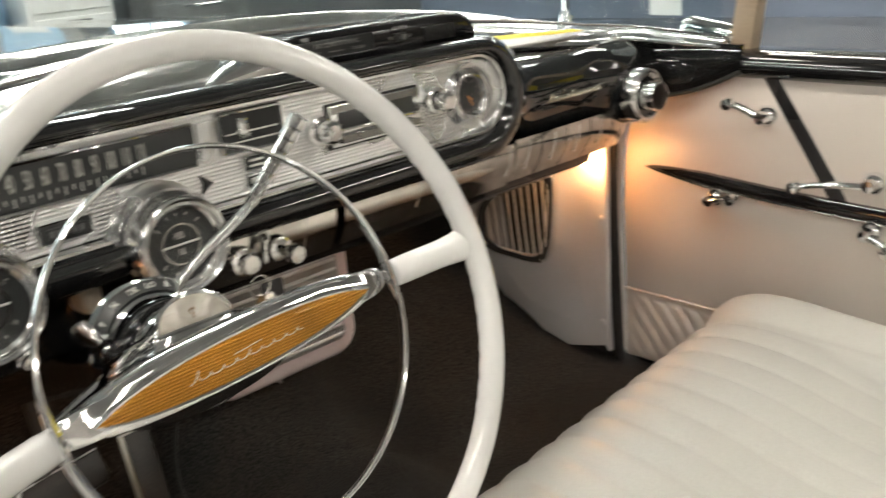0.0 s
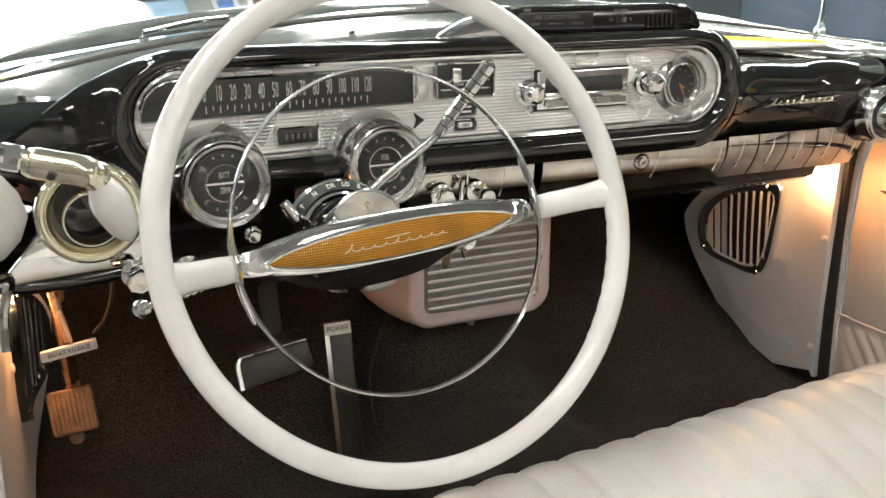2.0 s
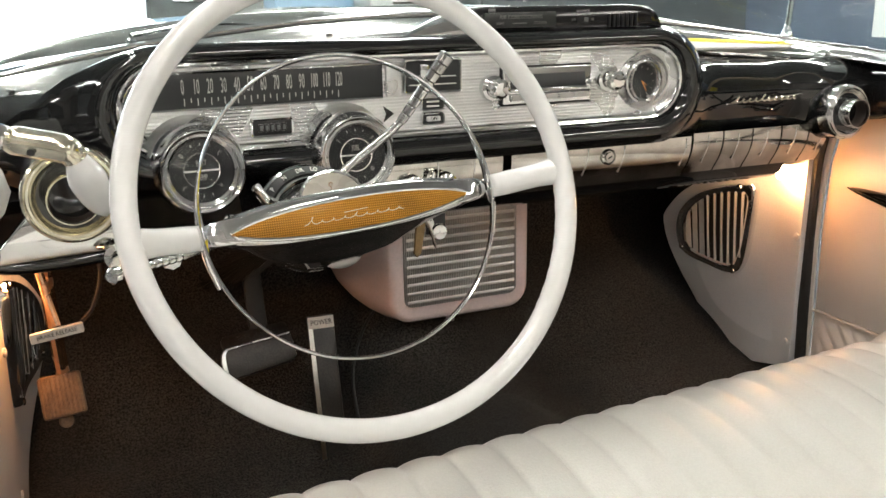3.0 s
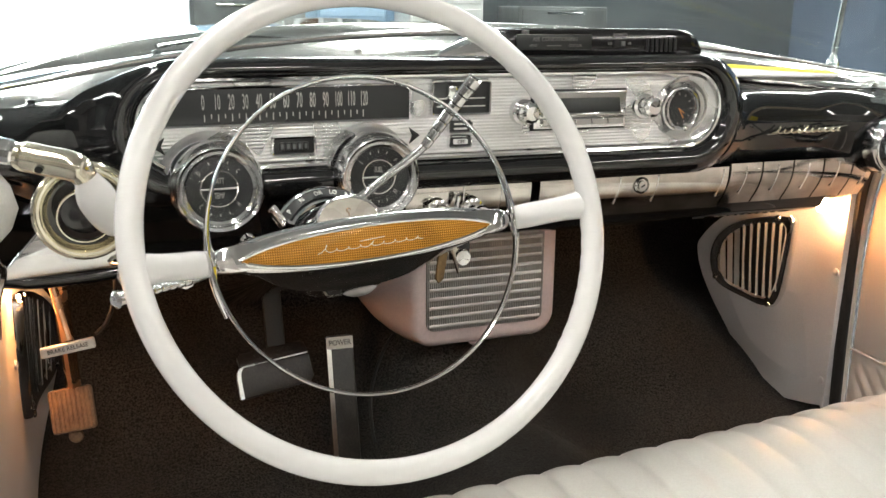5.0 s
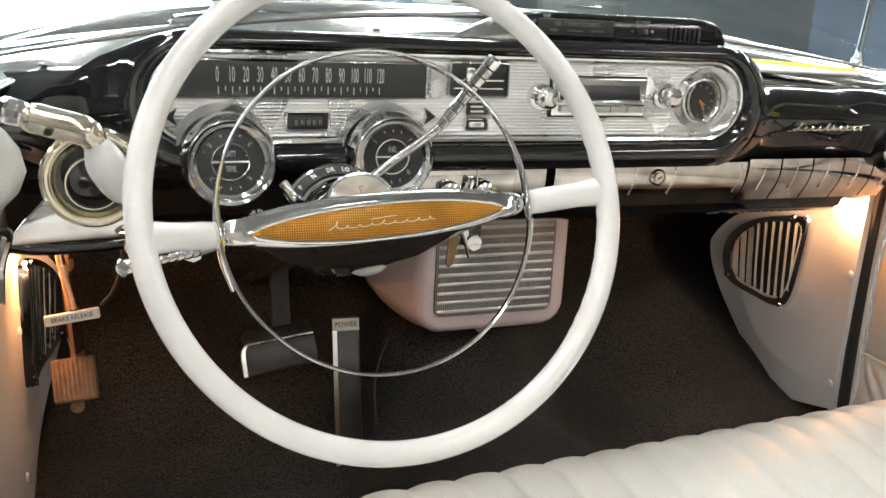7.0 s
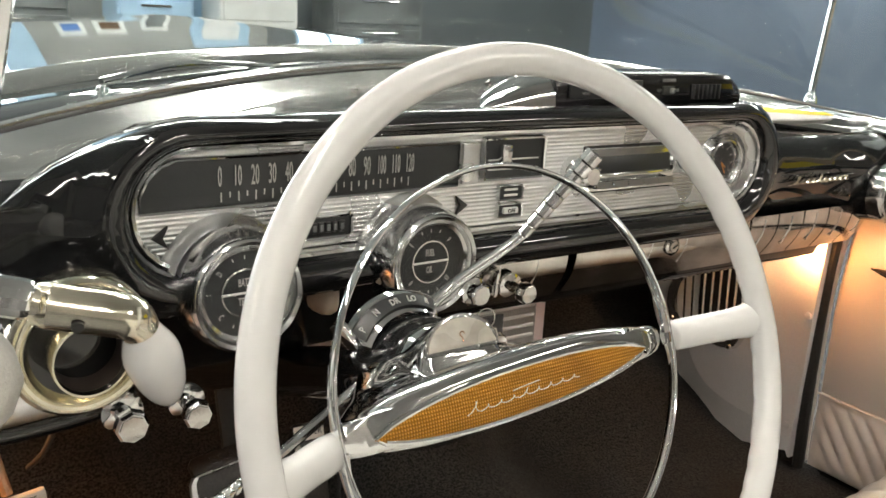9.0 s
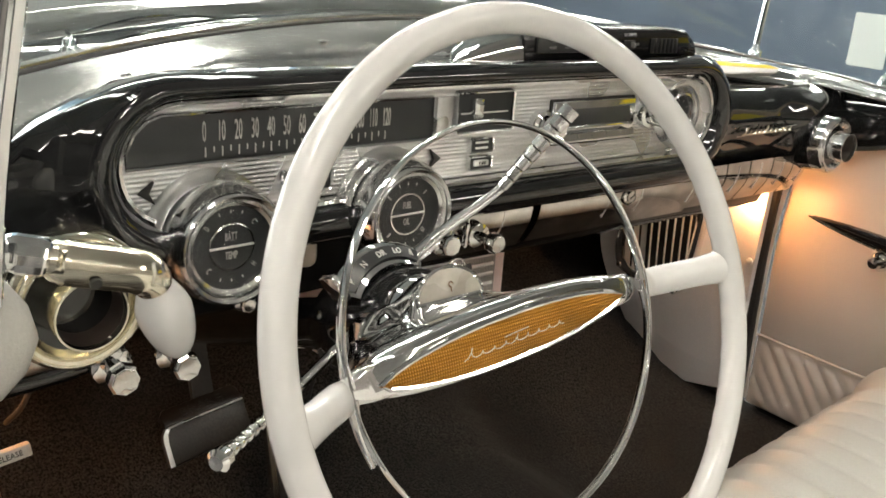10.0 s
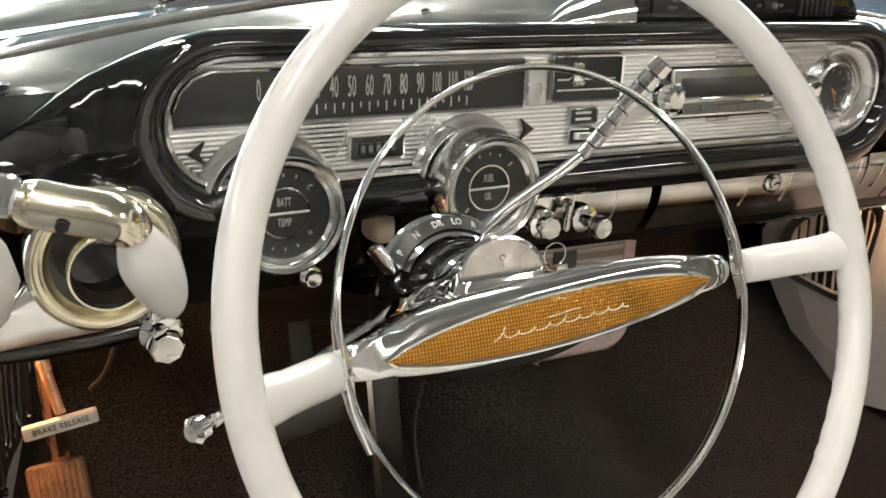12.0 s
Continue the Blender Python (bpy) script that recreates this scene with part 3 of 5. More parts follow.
GARNISH = [(0.012, -0.006), (0.015, -0.003), (0.030, -0.008), (0.046, -0.013), (0.060, -0.021), (0.070, -0.031), (0.074, -0.036), (0.080, -0.036), (0.088, -0.040), (0.092, -0.048), (0.090, -0.055), (0.020, -0.055), (0.013, -0.03)]
garnish = tagged(part("windshield_garnish", loft(along_base(GARNISH), True), GARNISH_METAL), "bright metal garnish moulding along the windshield foot", "trim")
for i in (10, 20, 30, 38, 46, 56, 66):
    p = BASE[i] + INWARD[i] * 0.056 + Vector((0, 0, -0.018 * shallow(BASE[i])))
    part("screw", lathe([(0.006, -0.001), (0.0055, 0.0015), (0.003, 0.003)], 12), CHROME, garnish, m=Matrix.Translation(p) @ pose(0, 0, 0, -28, 0, 0))

# cowl, bonnet and wings outside
bonnet = thing("bonnet", (CX, 1.4, 0.95), "black lacquered bonnet of the car", "bonnet")


def bonnet_at(u, v):
    x = CX + (u - 0.5) * 1.46
    s = (u - 0.5) * 2
    y = 0.70 - 0.11 * s * s + v * 1.45
    z = 1.000 - 0.048 * s ** 2 - 0.03 * s ** 4 + 0.006 * math.sin(v * 2.4) - 0.022 * v ** 3 + 0.016 * math.exp(-(s / 0.12) ** 2) * v
    return (x, y, z)


part("panel", patch(bonnet_at, 36, 24, (0, 0, -0.03)), BLACK, bonnet, sharp=60)
part("rear_moulding", loft([[Vector(bonnet_at(u / 40, 0.0)) + Vector((0, a, c)) for a, c in ((-0.016, -0.010), (-0.008, 0.000), (0.002, 0.006), (0.010, 0.0095), (0.018, 0.0105), (0.025, 0.009), (0.028, -0.006))] for u in range(41)], True), GARNISH_METAL, bonnet, "bright strip along the rear edge")
cowl = tagged(part("cowl", thick([[b + n * o + Vector((0, 0, u)) for o, u in ((-0.012, -0.012), (-0.024, -0.007), (-0.045, -0.003), (-0.08, -0.001), (-0.12, -0.001), (-0.17, -0.006))] for b, n in zip(BASE, INWARD)][9:-9], (0, 0.01, -0.04)), BLACK),
              "black lacquered cowl below the windshield", "cowl")
for sx, side, reach in ((-0.142, -1, 1), (0.62, 1, -1)):
    e = thing("wiper", (sx, 0.53, 0.98), "chrome windshield wiper parked on the cowl", "wiper", "wipers on the cowl")
    part("pivot", lathe([(0.011, 0), (0.011, 0.008), (0.007, 0.011), (0.007, 0.016), (0.004, 0.019)], 18), CHROME, e, m=pose(sx, 0.512 if side < 0 else 0.575, 0.955 if side < 0 else 0.965, -20, 0, 0))
    part("arm", tube(spline([(sx, 0.520 if side < 0 else 0.580, 0.978), (sx + reach * 0.12, 0.600, 0.990), (sx + reach * 0.26, 0.615, 0.984)], 6), 0.0045, 8, flat=0.6), CHROME, e)
    part("blade", moved(rbox(0.26, 0.008, 0.012, 0.002), pose(sx + reach * 0.28, 0.622, 0.978, 0, 1.5 * side, 3)), RUBBER, e)
ant = thing("antenna", (0.992, 0.471, 0.945), "slim chrome radio antenna on the cowl", "antenna")
part("foot", lathe([(0.011, -0.02), (0.011, 0.006), (0.007, 0.012), (0.005, 0.02)], 16), CHROME, ant, m=Matrix.Translation((0.992, 0.471, 0.945)))
part("rod", tube([(0.992, 0.471, 0.955), (1.023, 0.443, 1.55)], lambda t: 0.0058 - 0.002 * t, 8), BRIGHT, ant)
pillar = thing("windshield_pillar", (CX + 0.752, 0.16, 0.88), "windshield pillar in tan trim with a bright base", "pillar")
px = CX + 0.752
part("post", loft([[Vector((px - 0.05 * t + a, 0.178 - 0.10 * t + b, 0.88 + 0.5 * t)) for a, b in ((-0.014, -0.018), (0.012, -0.018), (0.016, 0.0), (0.012, 0.02), (-0.014, 0.02), (-0.018, 0.0))] for t in (0, 0.33, 0.66, 1)]), POST, pillar)
part("base", moved(rbox(0.046, 0.10, 0.052, 0.018, 4), pose(px - 0.006, 0.238, 0.908, 14, 0, 8)), CHROME, pillar, "chrome pillar base")
# ---- dashboard ----
dash = thing("dashboard", (CX, 0.40, 0.75), "black lacquered dashboard with chrome instrument panel", "dashboard")


BENT.append(dash)


def ease(t):
    t = min(1.0, max(0.0, t))
    return t * t * (3 - 2 * t)


def dash_section(x):
    s = (x - CX) / 0.69
    g = min((b + n * 0.085 * narrow(b) + Vector((0, 0, -0.043 * shallow(b) * narrow(b))) for b, n in list(zip(BASE, INWARD))[11:-11]), key=lambda p: abs(p.x - x))
    zt = 0.912 - 0.008 * s * s
    b = 0.012 * s * s + 0.020 * ease((x - 0.63) / 0.07) * (1 - ease((x - 0.84) / 0.07))
    tail = max(0.0, (abs(x - CX) - 0.60) / 0.11)
    lift = 0.055 * min(1.0, tail) ** 1.5
    sink = 0.009 * ease((x - 0.60) / 0.03) * (1 - ease((x - 0.90) / 0.05))
    pts = [(g.y + 0.03, g.z - 0.004 - sink), (g.y, g.z - 0.002 - sink), (0.334 + b, zt + 0.014 - 0.6 * sink), (0.308 + b, zt + 0.002), (0.290 + b, zt - 0.012), (0.280 + b, zt - 0.034),
           (0.282 + b, max(0.850, 0.82 + lift)), (0.294 + b, 0.824 + lift), (0.306 + b, 0.809 + lift), (0.316 + b, 0.802 + lift)]
    return [Vector((x, p.x, p.y)) for p in spline([Vector((a, c, 0)) for a, c in pts], 4)] + [Vector((x, 0.345, 0.800 + lift)), Vector((x, 0.50, 0.82 + lift))]


xs = [2 * CX - 1.008 + 1.380 * i / 64 for i in range(65)]
part("shell", loft([dash_section(x) for x in xs], True), BLACK, dash, "glossy black painted shell", sharp=50)
part("lower_shell", loft([[Vector((x, y, z)) for y, z in ((0.320, 0.803), (0.326, 0.79), (0.338, 0.760), (0.344, 0.740), (0.352, 0.722), (0.372, 0.711), (0.44, 0.716), (0.44, 0.80))] for x in xs[:-7]]), BLACK, dash, "black lower edge", sharp=50)

# the passenger's end runs back along the side to the pillar
cheek = []
for i in range(17):
    t = i / 16
    y = 0.315 - 0.165 * t
    low = 0.815 + 0.012 * t + 0.036 * t * t
    cheek.append([Vector((1.022 + 0.004 * t - 0.016 * math.sin(math.pi * (0.12 + 0.80 * k / 8)) * (1 - 0.5 * t), y, low + (0.906 - 0.004 * t - low) * k / 8)) for k in range(9)])
part("end_cheek", thick(cheek, (0.012, 0, 0)), BLACK, dash, "black end of the dash turning back to the pillar", sharp=60)
part("cheek_welt", tube([c[0] + Vector((0.002, 0, -0.003)) for c in cheek], 0.004, 8), RUBBER, dash)

FACE = stadium(-0.186, 0.607, 0.845, 0.953)
HOOD = stadium(-0.222, 0.643, 0.810, 0.974)


def hood_top(x):
    """Height of the hood's crown: level over the panel, sinking to the shell past its driver's end."""
    t = min(1.0, max(0.0, (-0.125 - x) / 0.210))
    return 0.974 - 0.064 * t * t * (3 - 2 * t) - 0.34 * max(0.0, -0.245 - x)


def between(w, y):
    ring = []
    for a, b in zip(FACE, HOOD):
        k = min(w, 1.12) if a[0] > 0.55 else w + (0.55 * max(0.0, w - 1.4) if a[0] < -0.12 else 0.0)
        x = a[0] + (b[0] - a[0]) * k
        z = a[1] + (b[1] - a[1]) * min(k, 1.3)
        ring.append((x, y + (0.05 * max(0.0, w - 1.12) if a[0] > 0.55 else 0.0), min(max(z, 0.808), hood_top(x) - 0.10 * max(0.0, y - 0.285) - 0.9 * min(1.0, max(0.0, (-0.02 - x) / 0.12)) * max(0.0, y - 0.330))))
    return ring


part("instrument_hood", loft([between(*q) for q in ((-0.02, 0.285), (0.0, 0.272), (0.08, 0.262), (0.25, 0.255), (0.48, 0.253), (0.68, 0.256), (0.88, 0.262), (1.10, 0.269), (1.4, 0.277), (1.8, 0.284), (2.3, 0.290), (2.8, 0.297), (3.1, 0.306), (3.2, 0.32), (3.1, 0.345), (2.6, 0.39), (1.5, 0.45))], True, False), BLACK, dash, "rounded black hood of the panel", sharp=75)
YF = 0.279
part("panel_rim", frame_bar(FACE, [(0.001, 0.0), (0.001, -0.010), (-0.001, -0.012), (-0.004, -0.011), (-0.0055, -0.004), (-0.0055, 0.0)], YF), CHROME, dash, "chrome rim of the panel")
dish = []
for i in range(29):
    a = radians(92 - 184 * i / 28)
    ix, iz = 0.500 + 0.073 * math.cos(a), 0.899 + 0.0485 * math.sin(a)
    ox, oz = 0.5535 + 0.0495 * math.cos(a), 0.899 + 0.0495 * math.sin(a)
    dish.append([Vector((ix + (ox - ix) * t, YF - 0.0022 - 0.007 * t * t, iz + (oz - iz) * t)) for t in (0, 0.2, 0.4, 0.6, 0.8, 1)])
part("end_dish", thick(dish, (0, 0.004, 0)), DISH, dash, "smooth hollowed end of the panel", sharp=60)


# ribbed face: fine horizontal ribs across the oval
def ribbed(x0, x1, z0, z1, pitch=0.0042, depth=0.0011):
    zc, r = (z0 + z1) / 2, (z1 - z0) / 2
    rows = []
    n = int(round((z1 - z0) / pitch))
    for i in range(n * 4 + 1):
        z = z0 + (z1 - z0) * i / (n * 4)
        w = r - math.sqrt(max(0.0, r * r - (z - zc) ** 2))
        y = YF - depth * (0.5 - 0.5 * math.cos(2 * math.pi * i / 4)) ** 0.7
        cols = [x0 + w + (0.141 - x0 - w) * j / 5 for j in range(5)] + [0.141 + (x1 - w - 0.141) * j / 6 for j in range(7)]
        rows.append([(x, y, z) for x in cols])
    return thick(rows, (0, 0.004, 0))


part("ribbed_face", ribbed(-0.180, 0.601, 0.851, 0.947), SATIN, dash, "ribbed brushed-metal instrument face", sharp=80)


def inset(name, outline, material, parent, label="", y=YF - 0.0015, depth=0.003, r=0.0008):
    return part(name, slab(outline, depth, r), material, parent, label, m=face_at(y))


# speedometer
spo = [(-0.1775, 0.899), (-0.1755, 0.912), (-0.169, 0.925), (-0.159, 0.9345), (-0.146, 0.9395), (0.141, 0.9395), (0.141, 0.899)]
speedo = inset("speedometer", spo, DIAL, dash, "long dark speedometer strip with white figures")
rim_geo = frame_bar(spo, [(0.0, 0.0), (0.0, -0.005), (0.0018, -0.006), (0.003, -0.004), (0.003, 0.0)], YF - 0.0015)
part("speedometer_rim", rim_geo, CHROME, speedo)
for k in range(13):
    x = -0.109 + 0.192 * k / 12
    words("figure", str(10 * k), 0.0255, face_at(YF - 0.0052) @ Matrix.Translation((x, 0.9235, 0)), FIGURE, speedo, wide=0.30 if k < 10 else 0.26)
for k in range(25):
    big = k % 2 == 0
    part("tick", rbox(0.0012, 0.0008, 0.0085 if big else 0.005, 0.0002, 1), FIGURE, speedo, m=Matrix.Translation((-0.108 + 0.190 * k / 24, YF - 0.005, 0.9065 if big else 0.9085)))
part("divider", moved(rbox(0.020, 0.006, 0.042, 0.0015), Matrix.Translation((0.157, YF - 0.003, 0.919))), SATIN, speedo, "checked bright block")

# heater control window, small windows, arrows, trip counter
hc = inset("heater_control", rrect(0.174, 0.250, 0.902, 0.942, 0.002), DIAL, dash, "dark heater control window")
part("control_rim", frame_bar(rrect(0.174, 0.250, 0.902, 0.942, 0.002), [(0, 0), (0, -0.006), (0.002, -0.007), (0.0035, 0)], YF - 0.0015), CHROME, hc)
part("slider", moved(rbox(0.013, 0.012, 0.018, 0.003), Matrix.Translation((0.197, YF - 0.009, 0.929))), CHROME, hc, "bright slider")
for z, w in ((0.921, 0.066), (0.911, 0.066)):
    part("slot", moved(rbox(w, 0.0015, 0.0016, 0.0004, 1), Matrix.Translation((0.212, YF - 0.005, z))), MARK, hc)
words("lettering", "TEMP", 0.006, face_at(YF - 0.0052) @ Matrix.Translation((0.203, 0.9165, 0)), MARK, hc)
for z0, z1, word in ((0.879, 0.892, "LO"), (0.860, 0.872, "OFF")):
    w = inset("switch_window", rrect(0.197, 0.226, z0, z1, 0.0015), DIAL, dash, "small dark switch window")
    part("window_rim", frame_bar(rrect(0.197, 0.226, z0, z1, 0.0015), [(0, 0), (0, -0.004), (0.0015, -0.005), (0.003, 0)], YF - 0.0015), CHROME, w)
    if word == "OFF":
        part("thumb_wheel", moved(rbox(0.020, 0.006, 0.007, 0.002), Matrix.Translation((0.2115, YF - 0.005, (z0 + z1) / 2))), IVORY, w)
        words("lettering", word, 0.0065, face_at(YF - 0.0085) @ Matrix.Translation((0.2115, (z0 + z1) / 2, 0)), INK, w, 0.9)
    else:
        for dz in (-0.003, 0.003):
            part("writing", moved(rbox(0.018, 0.0008, 0.0024, 0.0003, 1), Matrix.Translation((0.2115, YF - 0.0048, (z0 + z1) / 2 + dz))), MARK, w)
for x, s in ((-0.160, -1), (0.149, 1)):
    inset("turn_arrow", [(x - s * 0.006, 0.866), (x + s * 0.008, 0.876), (x - s * 0.006, 0.886), (x - s * 0.002, 0.876)], INK, dash, "dark turn-signal arrow", YF - 0.0008, 0.004)
odo = inset("trip_counter", rrect(-0.030, 0.019, 0.861, 0.879, 0.002), DIAL, dash, "dark mileage counter window")
part("counter_rim", frame_bar(rrect(-0.030, 0.019, 0.861, 0.879, 0.002), [(0, 0), (0, -0.004), (0.002, -0.005), (0.004, 0)], YF - 0.0015), CHROME, odo)
for k in range(5):
    part("counter_wheel", moved(rbox(0.0068, 0.004, 0.010, 0.0012), Matrix.Translation((-0.020 + 0.0072 * k, YF - 0.005, 0.870))), CRINKLE, odo)
    part("writing", moved(rbox(0.0035, 0.0008, 0.0060, 0.0004, 1), Matrix.Translation((-0.020 + 0.0072 * k, YF - 0.0074, 0.870))), STEELGREY, odo)

# the two round gauges
def gauge(x, z, top, bottom, left_mark, right_mark, low_left, low_right):
    at = Matrix.Translation((x, 0.251, z)) @ pose(0, 0, 0, 90, 0, 0)
    e = part("gauge", ring_lathe([(0.043, -0.03), (0.043, 0.012), (0.0445, 0.018), (0.0475, 0.020), (0.0495, 0.018), (0.0510, 0.012), (0.0525, 0.008), (0.0538, 0.002), (0.0545, -0.006), (0.0550, -0.03)], 56), POLISHED, dash,
             "round gauge in a stepped chrome bezel", m=at)
    part("inner_bezel", ring_lathe([(0.0365, 0.0075), (0.0375, 0.012), (0.0405, 0.014), (0.0432, 0.012), (0.0432, 0.005), (0.0365, 0.005)], 56), POLISHED, e, m=at)
    part("dial", lathe([(0.042, -0.01), (0.042, 0.006), (0.0, 0.0062)], 48), DIAL, e, "dark dial", m=at)
    part("inner_ring", ring_lathe([(0.0195, 0.006), (0.0200, 0.0085), (0.0215, 0.0085), (0.0220, 0.006)], 48), BRIGHT, e, m=at)
    part("bar", moved(rbox(0.042, 0.0020, 0.002, 0.0006, 1), at @ Matrix.Translation((0, 0, 0.0085))), MARK, e)
    words("lettering", top, 0.0098, at @ Matrix.Translation((0, 0.0085, 0.0068)), FIGURE, e, 0.5)
    words("lettering", bottom, 0.0098, at @ Matrix.Translation((0, -0.0085, 0.0068)), FIGURE, e, 0.5)
    for a, word in ((140, left_mark), (42, right_mark), (222, low_left), (-42, low_right)):
        q = at @ pose(0.029 * math.cos(radians(a)), 0.029 * math.sin(radians(a)), 0.0068, 0, 0, (a - 90) if a > 0 and a < 180 else a + 90)
        words("lettering", word, 0.0080, q, FIGURE, e, 0.55)
    for a in (70, 90, 110, 250, 270, 290):
        part("tick", moved(rbox(0.0009, 0.0030, 0.0006, 0.0002, 1), at @ pose(0.031 * math.cos(radians(a)), 0.031 * math.sin(radians(a)), 0.0068, 0, 0, a - 90)), MARK, e)
    part("cover_glass", lathe([(0.0385, 0.0118), (0.02, 0.0132), (0.0, 0.0136)], 40, False), LENS, e, "clear cover glass", m=at)
    # bright arch where the gauge meets the panel
    arch = []
    for k in range(33):
        a = radians(-8 + 196 * k / 32)
        arch.append([Vector((x - 0.006 + rr * math.cos(a), yy, z + 0.003 + rr * math.sin(a))) for rr, yy in ((0.0485, 0.270), (0.0495, 0.2635), (0.0510, 0.2620), (0.0525, 0.2640), (0.0545, 0.2690), (0.0565, 0.2730), (0.0585, 0.2745), (0.0595, 0.281), (0.0485, 0.281))])
    part("arch", loft(arch, True), SATIN, e, "bright arch over the gauge", sharp=50)
    return e


gauge(-0.099, 0.830, "BATT", "TEMP", "D", "C", "C", "H")
gauge(0.0925, 0.832, "FUEL", "OIL", "E", "F", "0", "60")

# radio
part("radio_recess", slab(rrect(0.3115, 0.4555, 0.8755, 0.9295, 0.002), 0.002, 0.0004), INK, dash, "dark gap round the radio", m=face_at(YF - 0.0010))
radio = inset("radio", rrect(0.314, 0.453, 0.878, 0.927, 0.002), CHROME, dash, "chrome radio with dark dial and push buttons", YF - 0.001, 0.007, 0.0015)
LEAN = Matrix.Translation((0, YF - 0.008, 0.898)) @ pose(0, 0, 0, -13) @ Matrix.Translation((0, 0.008 - YF, -0.898))
part("radio_dial", moved(rbox(0.118, 0.004, 0.020, 0.001), LEAN @ Matrix.Translation((0.3835, YF - 0.0105, 0.9085))), DIAL, radio, "dark tuning dial")
part("dial_bar", moved(rbox(0.120, 0.006, 0.0045, 0.001), LEAN @ Matrix.Translation((0.3835, YF - 0.0105, 0.896))), CHROME, radio)
for k in range(5):
    part("push_button", moved(rbox(0.0240, 0.008, 0.0085, 0.0006, 1), LEAN @ Matrix.Translation((0.335 + 0.0245 * k, YF - 0.010, 0.8855))), CHROME, radio, "chrome push button")


def radio_knob(x, z):
    at = Matrix.Translation((x, YF, z)) @ pose(0, 0, 0, 90, 0, 0)
    e = part("radio_knob", lathe([(0.0175, 0), (0.018, 0.006), (0.0165, 0.010), (0.0125, 0.012), (0.0120, 0.020), (0.0135, 0.023), (0.0125, 0.033), (0.009, 0.036), (0.0, 0.0365)], 30), CHROME, dash, "chrome radio knob", m=at)
    for k in range(12):
        part("flute", moved(rbox(0.0018, 0.0024, 0.010, 0.0006, 1), at @ pose(0, 0, 0, 0, 0, 30 * k) @ Matrix.Translation((0.0133, 0, 0.028))), BRIGHT, e)


radio_knob(0.2985, 0.902)
radio_knob(0.481, 0.905)

# clock in the round end of the panel
cat_ = Matrix.Translation((0.540, YF, 0.899)) @ pose(0, 0, 0, 90, 0, 0)
clock = part("clock", ring_lathe([(0.0240, 0.002), (0.0255, 0.010), (0.028, 0.0125), (0.0305, 0.0115), (0.0325, 0.0070), (0.0365, 0.0045), (0.041, -0.002), (0.0240, -0.002)], 48), DISH, dash, "round dashboard clock in a chrome bezel", m=cat_)
part("clock_dial", lathe([(0.0248, -0.001), (0.0248, 0.004), (0.0, 0.0042)], 40), DIAL, clock, "dark clock dial", m=cat_)
part("cover_glass", lathe([(0.0255, 0.0100), (0.0, 0.0115)], 40, False), LENS, clock, m=cat_)
for k in range(12):
    part("hour_mark", moved(rbox(0.0009, 0.0032, 0.0006, 0.0002, 1), cat_ @ pose(0.0205 * math.sin(radians(30 * k)), 0.0205 * math.cos(radians(30 * k)), 0.0046, 0, 0, -30 * k)), FIGURE, clock)
for a, ln in ((150, 0.017), (125, 0.011)):
    part("clock_hand", moved(rbox(0.0014, ln, 0.0008, 0.0003, 1), cat_ @ pose(0, 0, 0.0065, 0, 0, -a) @ Matrix.Translation((0, ln * 0.4, 0))), ORANGE, clock, "orange hand")
part("set_knob", lathe([(0.004, 0.002), (0.004, 0.016), (0.002, 0.018)], 12), CHROME, clock, m=cat_ @ Matrix.Translation((0.006, -0.026, 0)))
part("clock_plate", ring_lathe([(0.030, 0.0045), (0.040, 0.0030), (0.0445, 0.0042), (0.0462, 0.0030), (0.0462, -0.002), (0.030, -0.002)], 56), DISH, dash, "smooth polished surround of the clock", m=Matrix.Translation((0.5545, YF, 0.899)) @ pose(0, 0, 0, 90, 0, 0))
part("end_dish", loft([[(0.553 + k * 0.048 * math.cos(radians(a)), YF + d, 0.899 + k * 0.048 * math.sin(radians(a))) for a in range(-84, 85, 7)] for k, d in ((1.0, -0.010), (0.93, -0.004), (0.80, -0.0015), (0.70, -0.001))], False), DISH, dash, "polished dish round the clock", sharp=60)

# polished lower trim: glove box door, its lock, and the segments beyond
def trim_plate(name, x0, x1, z0, z1, material, label, parent, bulge=0.006, depth=0.010, y=0.316):
    rows = []
    for i in range(9):
        t = i / 8
        z = z1 + (z0 - z1) * t
        yy = y - 0.006 - 0.004 * math.sin(math.pi * min(1, t * 1.1)) + 0.008 * t + 0.016 * t * t
        rows.append([(x0 + (x1 - x0) * j / 6, yy, z) for j in range(7)])
    return part(name, thick(rows, (0, depth, 0)), material, parent, label, sharp=50)


glove = trim_plate("glove_box_door", 0.347, 0.664, 0.738, 0.805, WORNCHROME, "polished glove box door with upright beads", dash)
for x in (0.476, 0.540, 0.655):
    part("bead", tube(spline([(x, 0.3095, 0.802), (x - 0.001, 0.3116, 0.782), (x - 0.005, 0.3200, 0.758)], 4), 0.0013, 8), CHROME, glove)
lock_m = Matrix.Translation((0.511, 0.312, 0.785)) @ pose(0, 0, 0, 90, 0, 0)
lk = part("lock", lathe([(0.0125, 0), (0.0125, 0.004), (0.010, 0.006), (0.009, 0.004), (0.0075, 0.004), (0.007, 0.007), (0.0, 0.0075)], 28), BRIGHT, glove, "round lock", m=lock_m)
part("keyway", moved(rbox(0.007, 0.0015, 0.001, 0.0003, 1), lock_m @ pose(0, 0, 0.0078, 0, 0, 30)), INK, lk)
seg_x = [0.667, 0.727, 0.786, 0.846, 0.905, 0.948]
